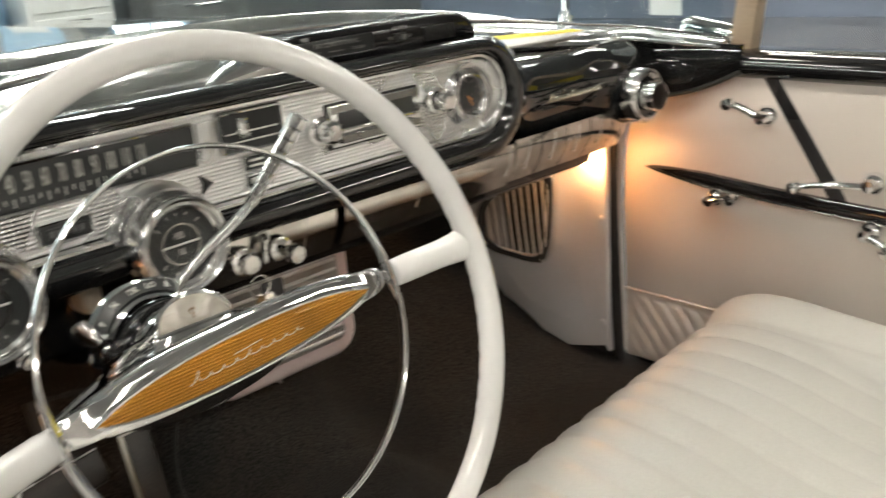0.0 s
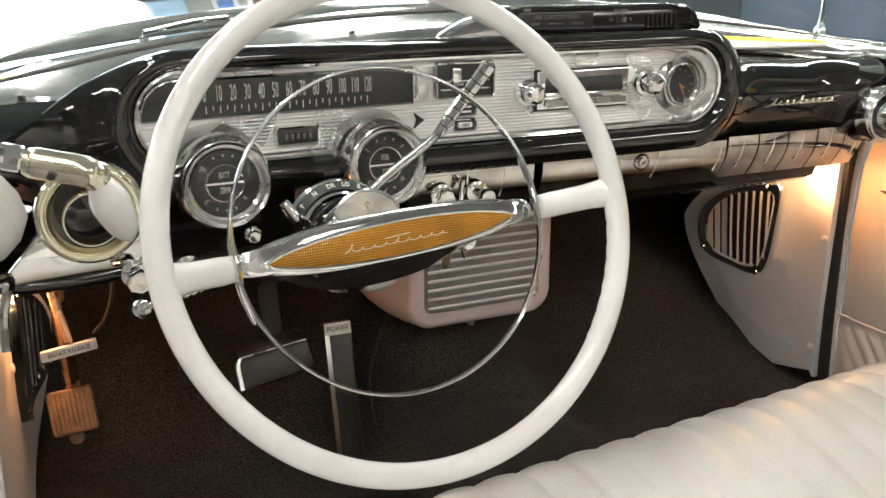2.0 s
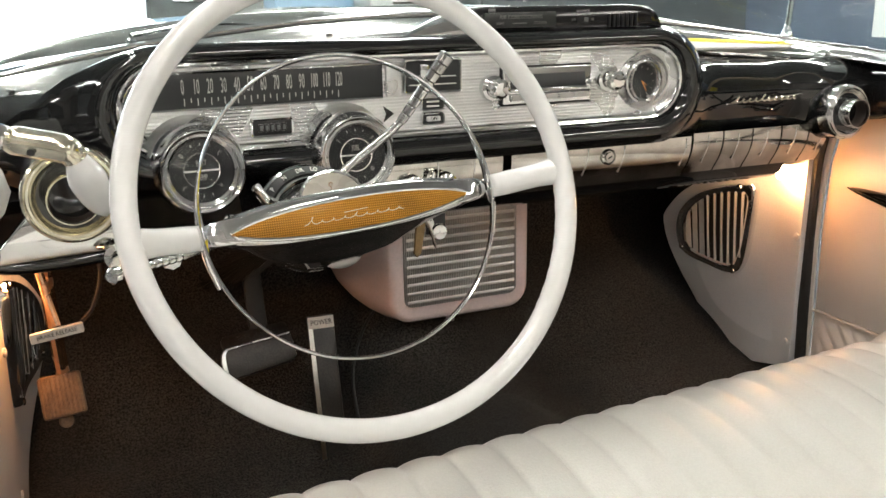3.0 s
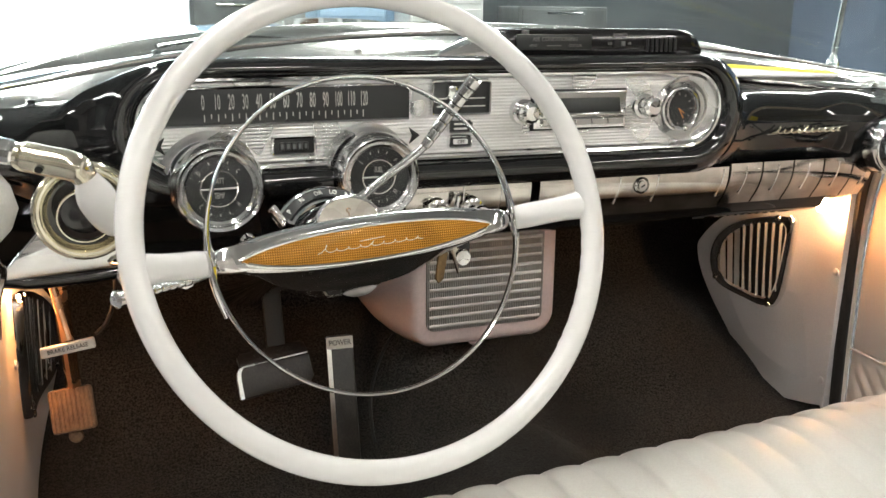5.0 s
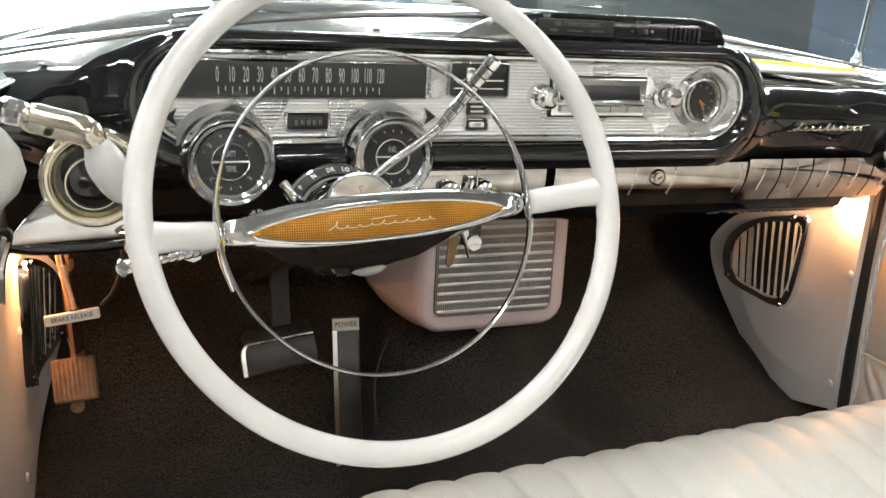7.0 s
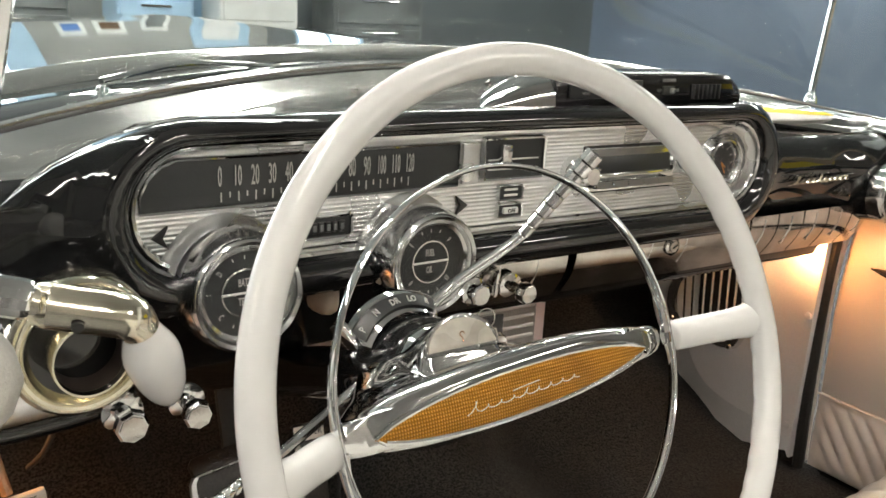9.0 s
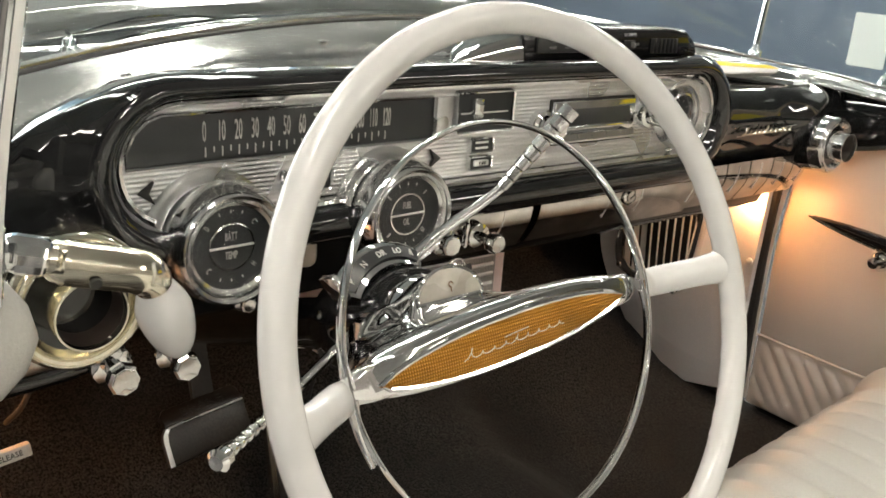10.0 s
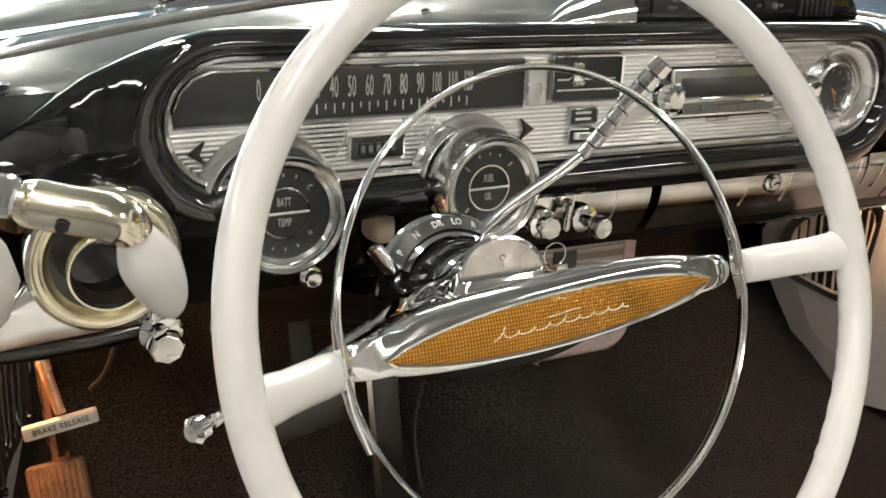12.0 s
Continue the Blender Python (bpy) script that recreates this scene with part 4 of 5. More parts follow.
for a, b in zip(seg_x, seg_x[1:]):
    sgm = trim_plate("trim_segment", a + 0.0015, b - 0.0015, 0.742, 0.809, WORNCHROME, "polished trim segment", dash)
    part("bead", tube(spline([(a + 0.031, 0.3095, 0.804), (a + 0.030, 0.3116, 0.784), (a + 0.026, 0.3200, 0.760)], 4), 0.0013, 8), CHROME, sgm)
ctr = trim_plate("switch_plate", 0.150, 0.333, 0.736, 0.804, WORNCHROME, "polished plate with lighter and ignition switch", dash)
for x in (0.232, 0.288):
    part("bead", tube(spline([(x, 0.3095, 0.800), (x, 0.3116, 0.780), (x - 0.003, 0.3200, 0.756)], 4), 0.0013, 8), CHROME, ctr)


def push_knob(name, x, y, z, r, length, parent, label, ribs=10):
    at = Matrix.Translation((x, y, z)) @ pose(0, 0, 0, 90, 0, 0)
    e = part(name, lathe([(r * 1.25, 0), (r * 1.25, 0.004), (r * 0.9, 0.006), (r * 0.55, 0.007), (r * 0.5, length * 0.62)], 28), CHROME, parent, label, m=at)
    part("knob_head", lathe([(r * 0.5, length * 0.58), (r * 0.95, length * 0.66), (r, length * 0.72), (r, length * 0.93), (r * 0.86, length)], ribs), CHROME, e, "faceted head", sharp=18, m=at)
    part("knob_cap", lathe([(r * 0.80, length * 0.98), (r * 0.78, length * 1.03), (r * 0.5, length * 1.01), (0, length * 1.0)], ribs), BRIGHT, e, sharp=18, m=at)
    return e


push_knob("lighter", 0.243, 0.306, 0.769, 0.0120, 0.038, dash, "chrome cigarette lighter knob")
ig = push_knob("ignition_switch", 0.193, 0.306, 0.768, 0.0130, 0.018, dash, "chrome ignition switch", 8)
part("choke_lever", moved(rbox(0.0055, 0.012, 0.030, 0.0025), pose(0.217, 0.298, 0.776, 0, 6, 0)), CHROME, dash, "slim upright chrome lever")
part("lower_switch", lathe([(0.0125, 0), (0.0125, 0.010), (0.0105, 0.013), (0.0085, 0.0125), (0.003, 0.0125), (0.0, 0.012)], 24), CHROME, dash, "round chrome switch under the plate", m=Matrix.Translation((0.226, 0.306, 0.704)) @ pose(0, 0, 0, 90, 0, 0))
part("switch_bracket", moved(rbox(0.030, 0.004, 0.036, 0.002), pose(0.226, 0.309, 0.716, 0, 0, 0)), CRINKLE, dash, "dark bracket of the lower switch")
keys = thing("car_keys", (0.197, 0.285, 0.755), "car keys with a tan leather tag hanging from the ignition switch", "keys")
part("key_ring", tube([(0.196 + 0.013 * math.cos(radians(a)), 0.284, 0.742 + 0.013 * math.sin(radians(a))) for a in range(0, 360, 20)], 0.0012, 6, True), BRIGHT, keys)
part("tag", slab([(-0.005, 0), (0.005, 0), (0.0085, -0.010), (0.0070, -0.050), (0.0, -0.056), (-0.0060, -0.050), (-0.0080, -0.010)], 0.003, 0.001), LEATHER, keys, "worn tan leather tag", m=Matrix.Translation((0.193, 0.282, 0.731)) @ FRONT @ pose(0, 0, 0, 0, 20, -8))
part("key", slab([(-0.006, 0), (0.006, 0), (0.007, -0.012), (0.0025, -0.018), (0.0020, -0.044), (0, -0.048), (-0.0020, -0.044), (-0.0025, -0.018), (-0.007, -0.012)], 0.002, 0.0005), BRIGHT, keys, "steel key", m=Matrix.Translation((0.203, 0.281, 0.732)) @ FRONT @ pose(0, 0, 0, 0, -30, 14))

# script nameplate, drawn as a flowing stroke
def script(name, x0, x1, z, h, m, material, parent, label, n=9, r=0.0016, slant=0.5):
    pts = []
    for i in range(n * 8 + 1):
        t = i / (n * 8)
        a = 2 * math.pi * t * n
        hh = h * (1.0 if int(t * n) in (0, 4) else 0.55)
        pts.append(m @ Vector((x0 + (x1 - x0) * t + 0.35 * h * math.sin(a) + slant * hh * (0.5 - 0.5 * math.cos(a)), z + hh * (0.5 - 0.5 * math.cos(a)), 0)))
    return part(name, tube(pts, r, 6), material, parent, label)


npl = script("nameplate", 0.727, 0.856, 0.8545, 0.0100, face_at(0.297), WARM_TINT, dash, "pale gold script nameplate", 10, 0.0015, 0.8)
part("underline", tube([(0.718, 0.299, 0.853), (0.79, 0.2985, 0.8555), (0.872, 0.299, 0.862)], 0.0010, 6), BRIGHT, npl)


# round air outlets at both ends
def outlet(x, y, z, k, ln, label, metal):
    """A stepped flange, a deep bright funnel, and a tube that stands out of it."""
    at = Matrix.Translation((x, y, z)) @ pose(0, 0, 0, 90, 0, 0) @ Matrix.Scale(k, 4)
    e = part("air_outlet", ring_lathe([(0.0300, -0.020), (0.0300, -0.004), (0.0335, -0.002), (0.0395, 0.006), (0.0408, 0.0085), (0.0425, 0.0070), (0.0436, 0.0090), (0.0462, 0.0090), (0.0475, 0.0070), (0.0490, 0.0075), (0.0515, 0.0050), (0.0525, 0.000), (0.0525, -0.02)], 56), metal, dash, label, m=at)
    part("tube", ring_lathe([(0.0272, -0.02), (0.0272, 0.030), (0.0266, 0.0325), (0.0253, 0.0325), (0.0248, 0.030), (0.0248, -0.02)], 48), metal, e, "bright tube lip", m=at)
    part("bore", ring_lathe([(0.0250, -0.018), (0.0247, 0.026), (0.0240, 0.024), (0.0238, -0.010), (0.001, -0.012), (0.001, -0.018)], 36), BORE, e, "dark brown bore", m=at)
    part("nacelle", lathe([(0.0500, 0.002), (0.0518, -0.004), (0.0522, -ln * 0.5), (0.054, -ln), (0.057, -ln - 0.03)], 40), BLACK, dash, "black housing of the outlet", m=at)


outlet(0.942, 0.272, 0.830, 0.86, 0.03, "round chrome air outlet with a dark bore", POLISHED)
outlet(-0.2405, 0.205, 0.8245, 1.0, 0.10, "round chrome air outlet, warm reflection in its tint, dark bore", WARM_TINT)
part("switch_box", moved(rbox(0.024, 0.036, 0.032, 0.010, 3), pose(0.013, 0.318, 0.785, 0, 0, 10)), CREAM, dash, "small ivory switch housing")

# left lower plate with its switches
part("side_plate", slab([(-0.338, 0.742), (-0.295, 0.792), (-0.280, 0.798), (-0.195, 0.790), (-0.185, 0.760), (-0.200, 0.742)], 0.010, 0.004), CHROME, dash, "polished plate under the air outlet", m=face_at(0.278))
part("plate_lip", tube(spline([(-0.345, 0.285, 0.742), (-0.30, 0.281, 0.735), (-0.24, 0.279, 0.734), (-0.185, 0.283, 0.738)], 5), 0.0095, 12), BLACK, dash, "black rolled lower lip")
push_knob("switch_knob", -0.199, 0.272, 0.733, 0.0140, 0.038, dash, "faceted chrome switch knob", 8)
push_knob("switch_knob", -0.143, 0.276, 0.728, 0.0130, 0.038, dash, "faceted chrome switch knob", 8)
push_knob("switch_knob", -0.062, 0.300, 0.752, 0.008, 0.016, dash, "small chrome switch knob", 8)

BENT.clear()

# ---- steering column and wheel ----
TILT = 69.6
COL = Matrix.Translation((0.0105, -0.010, 0.8268)) @ pose(0, 0, 0, TILT, 0, 2.0)   # z runs up the column to the driver
WHL = COL @ pose(0, 0, 0, 0, 0, 3.4)
BAR = WHL @ Matrix.Translation((0, -0.005, 0))
LENSM = WHL @ Matrix.Translation((0.001, -0.0084, -0.0160)) @ Matrix.Diagonal((1.03, 1.0, 1.0, 1.0))

column = thing("steering_column", tuple(COL @ Vector((0, 0, -0.5))), "black steering column with chrome shift lever", "steering column")
part("jacket", lathe([(0.026, -0.99), (0.026, -0.26), (0.034, -0.24), (0.047, -0.215), (0.051, -0.18), (0.050, -0.13), (0.046, -0.112)], 40), BLACK, column, m=COL)
quad = part("shift_indicator", loft([[COL @ Vector((-0.001 + r * math.cos(radians(a)), 0.0065 + r * math.sin(radians(a)), z)) for r, z in ((0.046, -0.135), (0.063, -0.150), (0.065, -0.153), (0.062, -0.160), (0.046, -0.150))] for a in range(54, 151, 4)]), CHROME, column, "arched shift indicator with white letters", sharp=50)
part("indicator_band", loft([[COL @ Vector((-0.001 + r * math.cos(radians(a)), 0.0065 + r * math.sin(radians(a)), z)) for r, z in ((0.0515, -0.1372), (0.0615, -0.1460), (0.0615, -0.150), (0.0515, -0.1420))] for a in range(58, 147, 4)]), DIAL, quad, "black lettered band")
for a, word in ((138, "P"), (119, "N"), (99, "DR"), (82, "LO"), (67, "R")):
    words("letter", word, 0.0085, COL @ pose(-0.001 + 0.0565 * math.cos(radians(a)), 0.0065 + 0.0565 * math.sin(radians(a)), -0.1405, 0, 0, a - 90) @ pose(0, 0, 0, -35, 0, 0), MARK, quad, 0.8)
part("bracket", moved(rbox(0.008, 0.026, 0.022, 0.003), COL @ pose(-0.054, 0.041, -0.150, 0, 0, 30)), CHROME, quad, "chrome end bracket")
part("hub_sleeve", lathe([(0.030, -0.156), (0.0475, -0.154), (0.0480, -0.146), (0.0465, -0.132), (0.0440, -0.118), (0.0415, -0.106), (0.038, -0.096), (0.030, -0.092)], 48), CHROME, column, "bright sleeve behind the hub", sharp=60, m=COL)
lever = part("shift_lever", tube(spline([(0.004, 0.165, 0.775), (0.030, 0.163, 0.808), (0.060, 0.157, 0.836), (0.098, 0.137, 0.870), (0.112, 0.128, 0.885)], 6), lambda t: 0.0062 - 0.0018 * t, 12), CHROME, column, "chrome shift lever with a grooved grip")
ga, gb = Vector((0.112, 0.128, 0.885)), Vector((0.158, 0.096, 0.960))
for k in range(8):
    q0, q1 = ga.lerp(gb, k / 8 + 0.005), ga.lerp(gb, (k + 1) / 8 - 0.005)
    part("grip_segment", tube([q0, q0.lerp(q1, 0.06), q0.lerp(q1, 0.94), q1], lambda t, k=k: (0.0056 + 0.00035 * (k + t)) * (0.90 if t in (0, 1) else 1.0), 14), GARNISH_METAL, lever, sharp=20)
part("grip_core", tube([ga, gb], 0.0048, 10), INK, lever)
turn = part("turn_lever", tube(spline([(-0.038, 0.120, 0.786), (-0.09, 0.085, 0.783), (-0.150, 0.044, 0.780)], 6), lambda t: 0.005 - 0.0012 * t, 10), CHROME, column, "chrome turn-signal lever with a ribbed grip")
ta, tb = Vector((-0.150, 0.044, 0.780)), Vector((-0.214, 0.000, 0.782))
for k in range(9):
    q0, q1 = ta.lerp(tb, k / 9), ta.lerp(tb, (k + 0.82) / 9)
    part("grip_rib", tube([q0, q0.lerp(q1, 0.2), q0.lerp(q1, 0.8), q1], lambda t, k=k: 0.0044 * (0.85 if t in (0, 1) else 1.0), 12), CHROME, turn)
part("grip_core", tube([ta, tb], 0.0036, 10), BRIGHT, turn)
part("tip", moved(lathe([(0.0055, -0.006), (0.0078, -0.003), (0.0080, 0.003), (0.005, 0.006), (0, 0.0065)], 16), Matrix.Translation(tb) @ (tb - ta).to_track_quat("Z", "Y").to_matrix().to_4x4()), CHROME, turn)

wheel = thing("steering_wheel", tuple(COL @ Vector((0, 0, -0.1))), "white two-spoke steering wheel with chrome horn ring", "steering wheel")
RIM_R, RIM_Z = 0.2140, 0.041
rim_rings = []
for k in range(480):
    a = 2 * math.pi * k / 480
    deg = math.degrees(a) % 360
    rip = 0.0013 * (abs(math.sin(a * 37))) ** 0.8 if (deg < 42 or deg > 318 or 195 < deg < 235) else 0.0
    ring = []
    for j in range(18):
        b = 2 * math.pi * j / 18
        out, up = math.cos(b), math.sin(b)
        rr = 0.0112 + 1.6 * rip * min(1.0, max(0.0, 0.3 - out)) * max(0.0, -up)
        ring.append(((RIM_R + rr * out) * math.cos(a), (RIM_R + rr * out) * math.sin(a), RIM_Z + 0.0100 * up))
    rim_rings.append(ring)
part("rim", loft(rim_rings + rim_rings[:1], True, False), IVORY, wheel, "glossy white rim with finger grips", sharp=60, m=WHL)
for s in (-1, 1):
    secs = []
    for x, z, hy, hz in ((0.1512, 0.000, 0.0100, 0.0095), (0.1525, 0.0008, 0.0118, 0.0112), (0.162, 0.006, 0.0124, 0.0118), (0.175, 0.015, 0.0122, 0.0116), (0.190, 0.027, 0.0122, 0.0112), (0.202, 0.0355, 0.0135, 0.0100), (0.2085, 0.0385, 0.0170, 0.0092), (0.213, 0.0405, 0.0230, 0.0085)):
        secs.append([(s * x, hy * math.cos(2 * math.pi * j / 18), z + hz * math.sin(2 * math.pi * j / 18)) for j in range(18)])
    part("spoke", loft(secs), IVORY, wheel, "white spoke", sharp=60, m=WHL @ Matrix.Translation((0, -0.006, 0)))
hr = part("horn_ring", ring_lathe([(0.1490 + 0.0020 * math.cos(2 * math.pi * k / 12), 0.002 + 0.0043 * math.sin(2 * math.pi * k / 12)) for k in range(12)], 120), CHROME, wheel, "thin chrome horn ring", m=WHL)
for s in (-1, 1):
    for v in (-1, 1):
        part("ring_fairing", tube(spline([(s * 0.1480, v * 0.004, 0.004), (s * 0.1482, v * 0.016, 0.004), (s * 0.1468, v * 0.030, 0.003), (s * 0.1420, v * 0.050, 0.002)], 5), lambda t: 0.0046 - 0.0026 * t, 10), CHROME, hr, m=WHL @ Matrix.Translation((0, -0.0055, -0.003)))
# chrome bar and hub shroud
shroud = []
HUB = ((-0.0035, 0.131, 0.0150, 0.0200, 0, 0.04), (-0.0042, 0.141, 0.0185, 0.0212, 0, 0.04), (-0.0070, 0.148, 0.0215, 0.0222, 0, 0.04), (-0.0110, 0.1500, 0.0235, 0.0228, 0, 0.04),
                                       (-0.019, 0.146, 0.0240, 0.0240, 0, 0.04), (-0.034, 0.134, 0.0225, 0.0275, 0, 0.04), (-0.058, 0.116, 0.0200, 0.0350, 0, 0.04), (-0.0705, 0.106, 0.0180, 0.0410, 0.001, 0.036),
                                       (-0.0720, 0.105, 0.0178, 0.0412, 0.0245, 0.036), (-0.0745, 0.103, 0.0175, 0.0415, 0.0300, 0.0375), (-0.080, 0.099, 0.0165, 0.0420, 0.0310, 0.0385), (-0.095, 0.088, 0.0140, 0.0435, 0.0315, 0.041), (-0.112, 0.076, 0.0110, 0.0450, 0.0315, 0.046), (-0.128, 0.064, 0.0080, 0.0450, 0.030, 0.050))
back_z = [r for r in HUB if r[0] <= -0.0745]
smooth_back = []
for r0, r1 in zip(back_z, back_z[1:]):
    for k in range(4):
        smooth_back.append(tuple(p + (q - p) * k / 4 for p, q in zip(r0, r1)))
for z, a, top, bot, dome_h, dome_w in [r for r in HUB if r[0] > -0.0745] + smooth_back + [HUB[-1]]:
    half_n = 84
    upper, lower = [], []
    for j in range(half_n + 1):
        x = -a + 2 * a * (0.5 - 0.5 * math.cos(math.pi * j / half_n))
        s = abs(x / a)
        lens = max(0.0, 1 - s ** 2.6) ** 0.62
        ends = 0.0122 * max(0.0, 1 - s ** 22) ** 0.5
        t = abs((x - 0.002) / dome_w)
        mix = min(1.0, max(0.0, (-0.0745 - z) / 0.03))
        bell = (1 - mix) * math.sqrt(max(0.0, 1 - t * t)) + mix * math.exp(-0.9 * t * t)
        upper.append((x, max(top * lens, ends) + dome_h * bell, z))
        lower.append((x, -max(bot * lens, ends), z))
    shroud.append(upper + lower[::-1][1:-1])
hub = part("horn_bar", loft(shroud), CHROME, wheel, "chrome horn bar flowing into the hub", sharp=60, m=BAR)
lens_out = [(x, 0.0158 * (1 - abs(x / 0.119) ** 2.2) ** 0.72 + 0.0004) for x in [-0.119 + 0.238 * i / 40 for i in range(41)]]
lens_out = lens_out + [(x, -y) for x, y in lens_out[::-1]]
lens_rows = []
for i in range(49):
    x = -0.1185 + 0.237 * i / 48
    h = 0.0156 * max(0.0, 1 - abs(x / 0.119) ** 2.2) ** 0.72 + 0.0004
    lens_rows.append([(x, h * v, 0.0145 + 0.0012 * (1 - v * v)) for v in (-1, -0.75, -0.5, -0.25, 0, 0.25, 0.5, 0.75, 1)])
badge = part("badge", thick(lens_rows, (0, 0, -0.004)), AMBER, hub, "amber lens badge with a fine gold grid", sharp=60, m=LENSM)
part("badge_rim", tube([(x, y, 0.0135) for x, y in lens_out[::2]], 0.0022, 8, True), CHROME, hub, "raised chrome rim", m=LENSM)
sc = []
for i in range(73):
    t = i / 72
    a = 2 * math.pi * t * 9
    hh = 0.0075 if t < 0.10 else (0.0058 if 0.42 < t < 0.5 else 0.0030)
    sc.append((-0.052 + 0.100 * t + 0.0025 * math.sin(a) + 0.5 * hh * (0.5 - 0.5 * math.cos(a)), -0.004 + hh * (0.5 - 0.5 * math.cos(a)), 0.0162))
part("script_mark", tube(sc, 0.00035, 6), MARK, hub, "thin silver script stroke", m=LENSM)
part("script_line", tube([(-0.012, 0.0022, 0.0162), (0.0, 0.0028, 0.0162), (0.012, 0.0032, 0.0162)], 0.00035, 6), MARK, hub, m=LENSM)
# half-round medallion on top of the hub
MED = Matrix.Translation((0.001, 0.0190, -0.0715))
half = [(0.0320 * math.cos(radians(a)), 0.002 + 0.0245 * math.sin(radians(a))) for a in range(0, 181, 9)]
md = part("medallion", slab(half, 0.004, 0.001), MEDAL, hub, "half-round ivory medallion under clear plastic", m=COL @ MED @ Matrix.Translation((0, 0, -0.001)))
loop = half + [(x, 0.002) for x in (-0.025, -0.012, 0.0, 0.012, 0.025)]
part("medallion_rim", tube([(x * 1.04, y * 1.04 - 0.0005, 0.002) for x, y in loop], 0.0018, 8, True), CHROME, md, m=COL @ MED)
part("emblem", tube([COL @ MED @ Vector((0.002 * math.cos(radians(a)), 0.013 + 0.002 * math.sin(radians(a)), 0.0042)) for a in range(0, 300, 30)], 0.0005, 6), COPPER, md, "small brass emblem")
part("emblem_line", moved(rbox(0.0008, 0.004, 0.001, 0.0003, 1), COL @ MED @ Matrix.Translation((0, 0.009, 0.0042))), COPPER, md)
part("hub_cap_underside", moved(lathe([(0.020, -0.006), (0.020, 0.0), (0.014, 0.004), (0, 0.005)], 24), COL @ pose(0.012, -0.046, -0.10, 70, 0, 0)), IVORY, hub, "pale cover under the hub")

# ---- spotlight handle by the driver's pillar ----
spot = thing("spotlight_handle", (-0.2910, 0.0700, 0.8760), "chrome spotlight handle with a white grip on the pillar", "handle")
part("flange", lathe([(0.020, 0), (0.0195, 0.004), (0.016, 0.007), (0.010, 0.008)], 28), CHROME, spot, m=Matrix.Translation((-0.3180, 0.0670, 0.9120)) @ pose(0, 0, 0, 0, 82, -12))
part("collar", tube([(-0.3120, 0.0660, 0.9100), (-0.3080, 0.0650, 0.9090), (-0.3050, 0.0640, 0.9090), (-0.3030, 0.0630, 0.9080), (-0.2930, 0.0590, 0.9060), (-0.2900, 0.0580, 0.9050), (-0.2870, 0.0570, 0.9040)], lambda t: (0.0085, 0.0105, 0.0112, 0.0116, 0.0116, 0.0106, 0.0080)[round(t * 6)], 12), CHROME, spot, "faceted collar nut", sharp=20)
# neck and elbow are chrome; their yellow reflection is in the tint
part("neck", tube([(-0.2890, 0.0575, 0.9045), (-0.2790, 0.0545, 0.9015)], 0.0090, 16), WARM_TINT, spot)
part("barrel", tube(spline([(-0.2810, 0.0550, 0.9020), (-0.2795, 0.0545, 0.9017), (-0.2640, 0.0510, 0.8980), (-0.2480, 0.0470, 0.8945), (-0.2405, 0.0455, 0.8915), (-0.2365, 0.0458, 0.8875), (-0.2340, 0.0470, 0.8825)], 6), lambda t: (0.0118 if t < 0.03 else 0.0134 if t < 0.70 else 0.0134 - 0.0022 * (t - 0.70) / 0.30), 26), WARM_TINT, spot, "polished elbow")
part("set_screw", lathe([(0.0035, 0), (0.0035, 0.002), (0.002, 0.002)], 12), INK, spot, m=Matrix.Translation((-0.2700, 0.0385, 0.8935)) @ pose(0, 0, 0, 110, 0, 0))
g0, g1 = Vector((-0.2338, 0.0472, 0.8845)), Vector((-0.2125, 0.0630, 0.8245))
gp = [g0.lerp(g1, i / 12) for i in range(13)]
gr = [0.0100, 0.0118, 0.0140, 0.0160, 0.0172, 0.0172, 0.0166, 0.0158, 0.0147, 0.0132, 0.0110, 0.0076, 0.002]
part("grip", tube(gp, lambda t: gr[round(t * 12)], 24), IVORY, spot, "white egg-shaped grip")
strip = thing("vent_window_post", (-0.312, 0.01, 0.87), "stepped chrome vent window post with white vinyl foot", "post")


def post_edge(z):
    return -0.2925 + 0.195 * (z - 1.045) + 0.2 * max(0.0, 0.985 - z) ** 1.5


zs = [0.888 + 0.57 * k / 24 for k in range(25)]
part("seal", loft([[Vector((post_edge(z) + a, 0.048 + b, z)) for a, b in ((-0.060, 0.0), (-0.006, -0.003), (-0.004, 0.006), (-0.008, 0.028), (-0.060, 0.028))] for z in zs]), RUBBER, strip, "dark seal")
part("bright_strip", loft([[Vector((post_edge(z) + a, 0.040 + b, z)) for a, b in ((-0.018, 0.004), (-0.016, -0.001), (-0.011, -0.003), (-0.0095, 0.000), (-0.007, -0.002), (-0.002, -0.001), (0.0, 0.003), (-0.001, 0.007), (-0.017, 0.007))] for z in zs], True), CHROME, strip, "stepped chrome strip", sharp=50)
foot = []
for z, w, d, ox in ((0.893, 0.008, 0.012, 0.008), (0.885, 0.018, 0.018, 0.006), (0.870, 0.026, 0.023, 0.008), (0.852, 0.029, 0.024, 0.009), (0.834, 0.026, 0.022, 0.005), (0.820, 0.019, 0.018, -0.002), (0.812, 0.009, 0.010, -0.008)):
    foot.append([(-0.331 + ox + w * math.cos(2 * math.pi * j / 20), 0.080 + d * math.sin(2 * math.pi * j / 20), z + 0.002 * math.sin(3 * 2 * math.pi * j / 20)) for j in range(20)])
part("vinyl_foot", loft(foot), VINYL, strip, "white vinyl-wrapped foot", sharp=70)
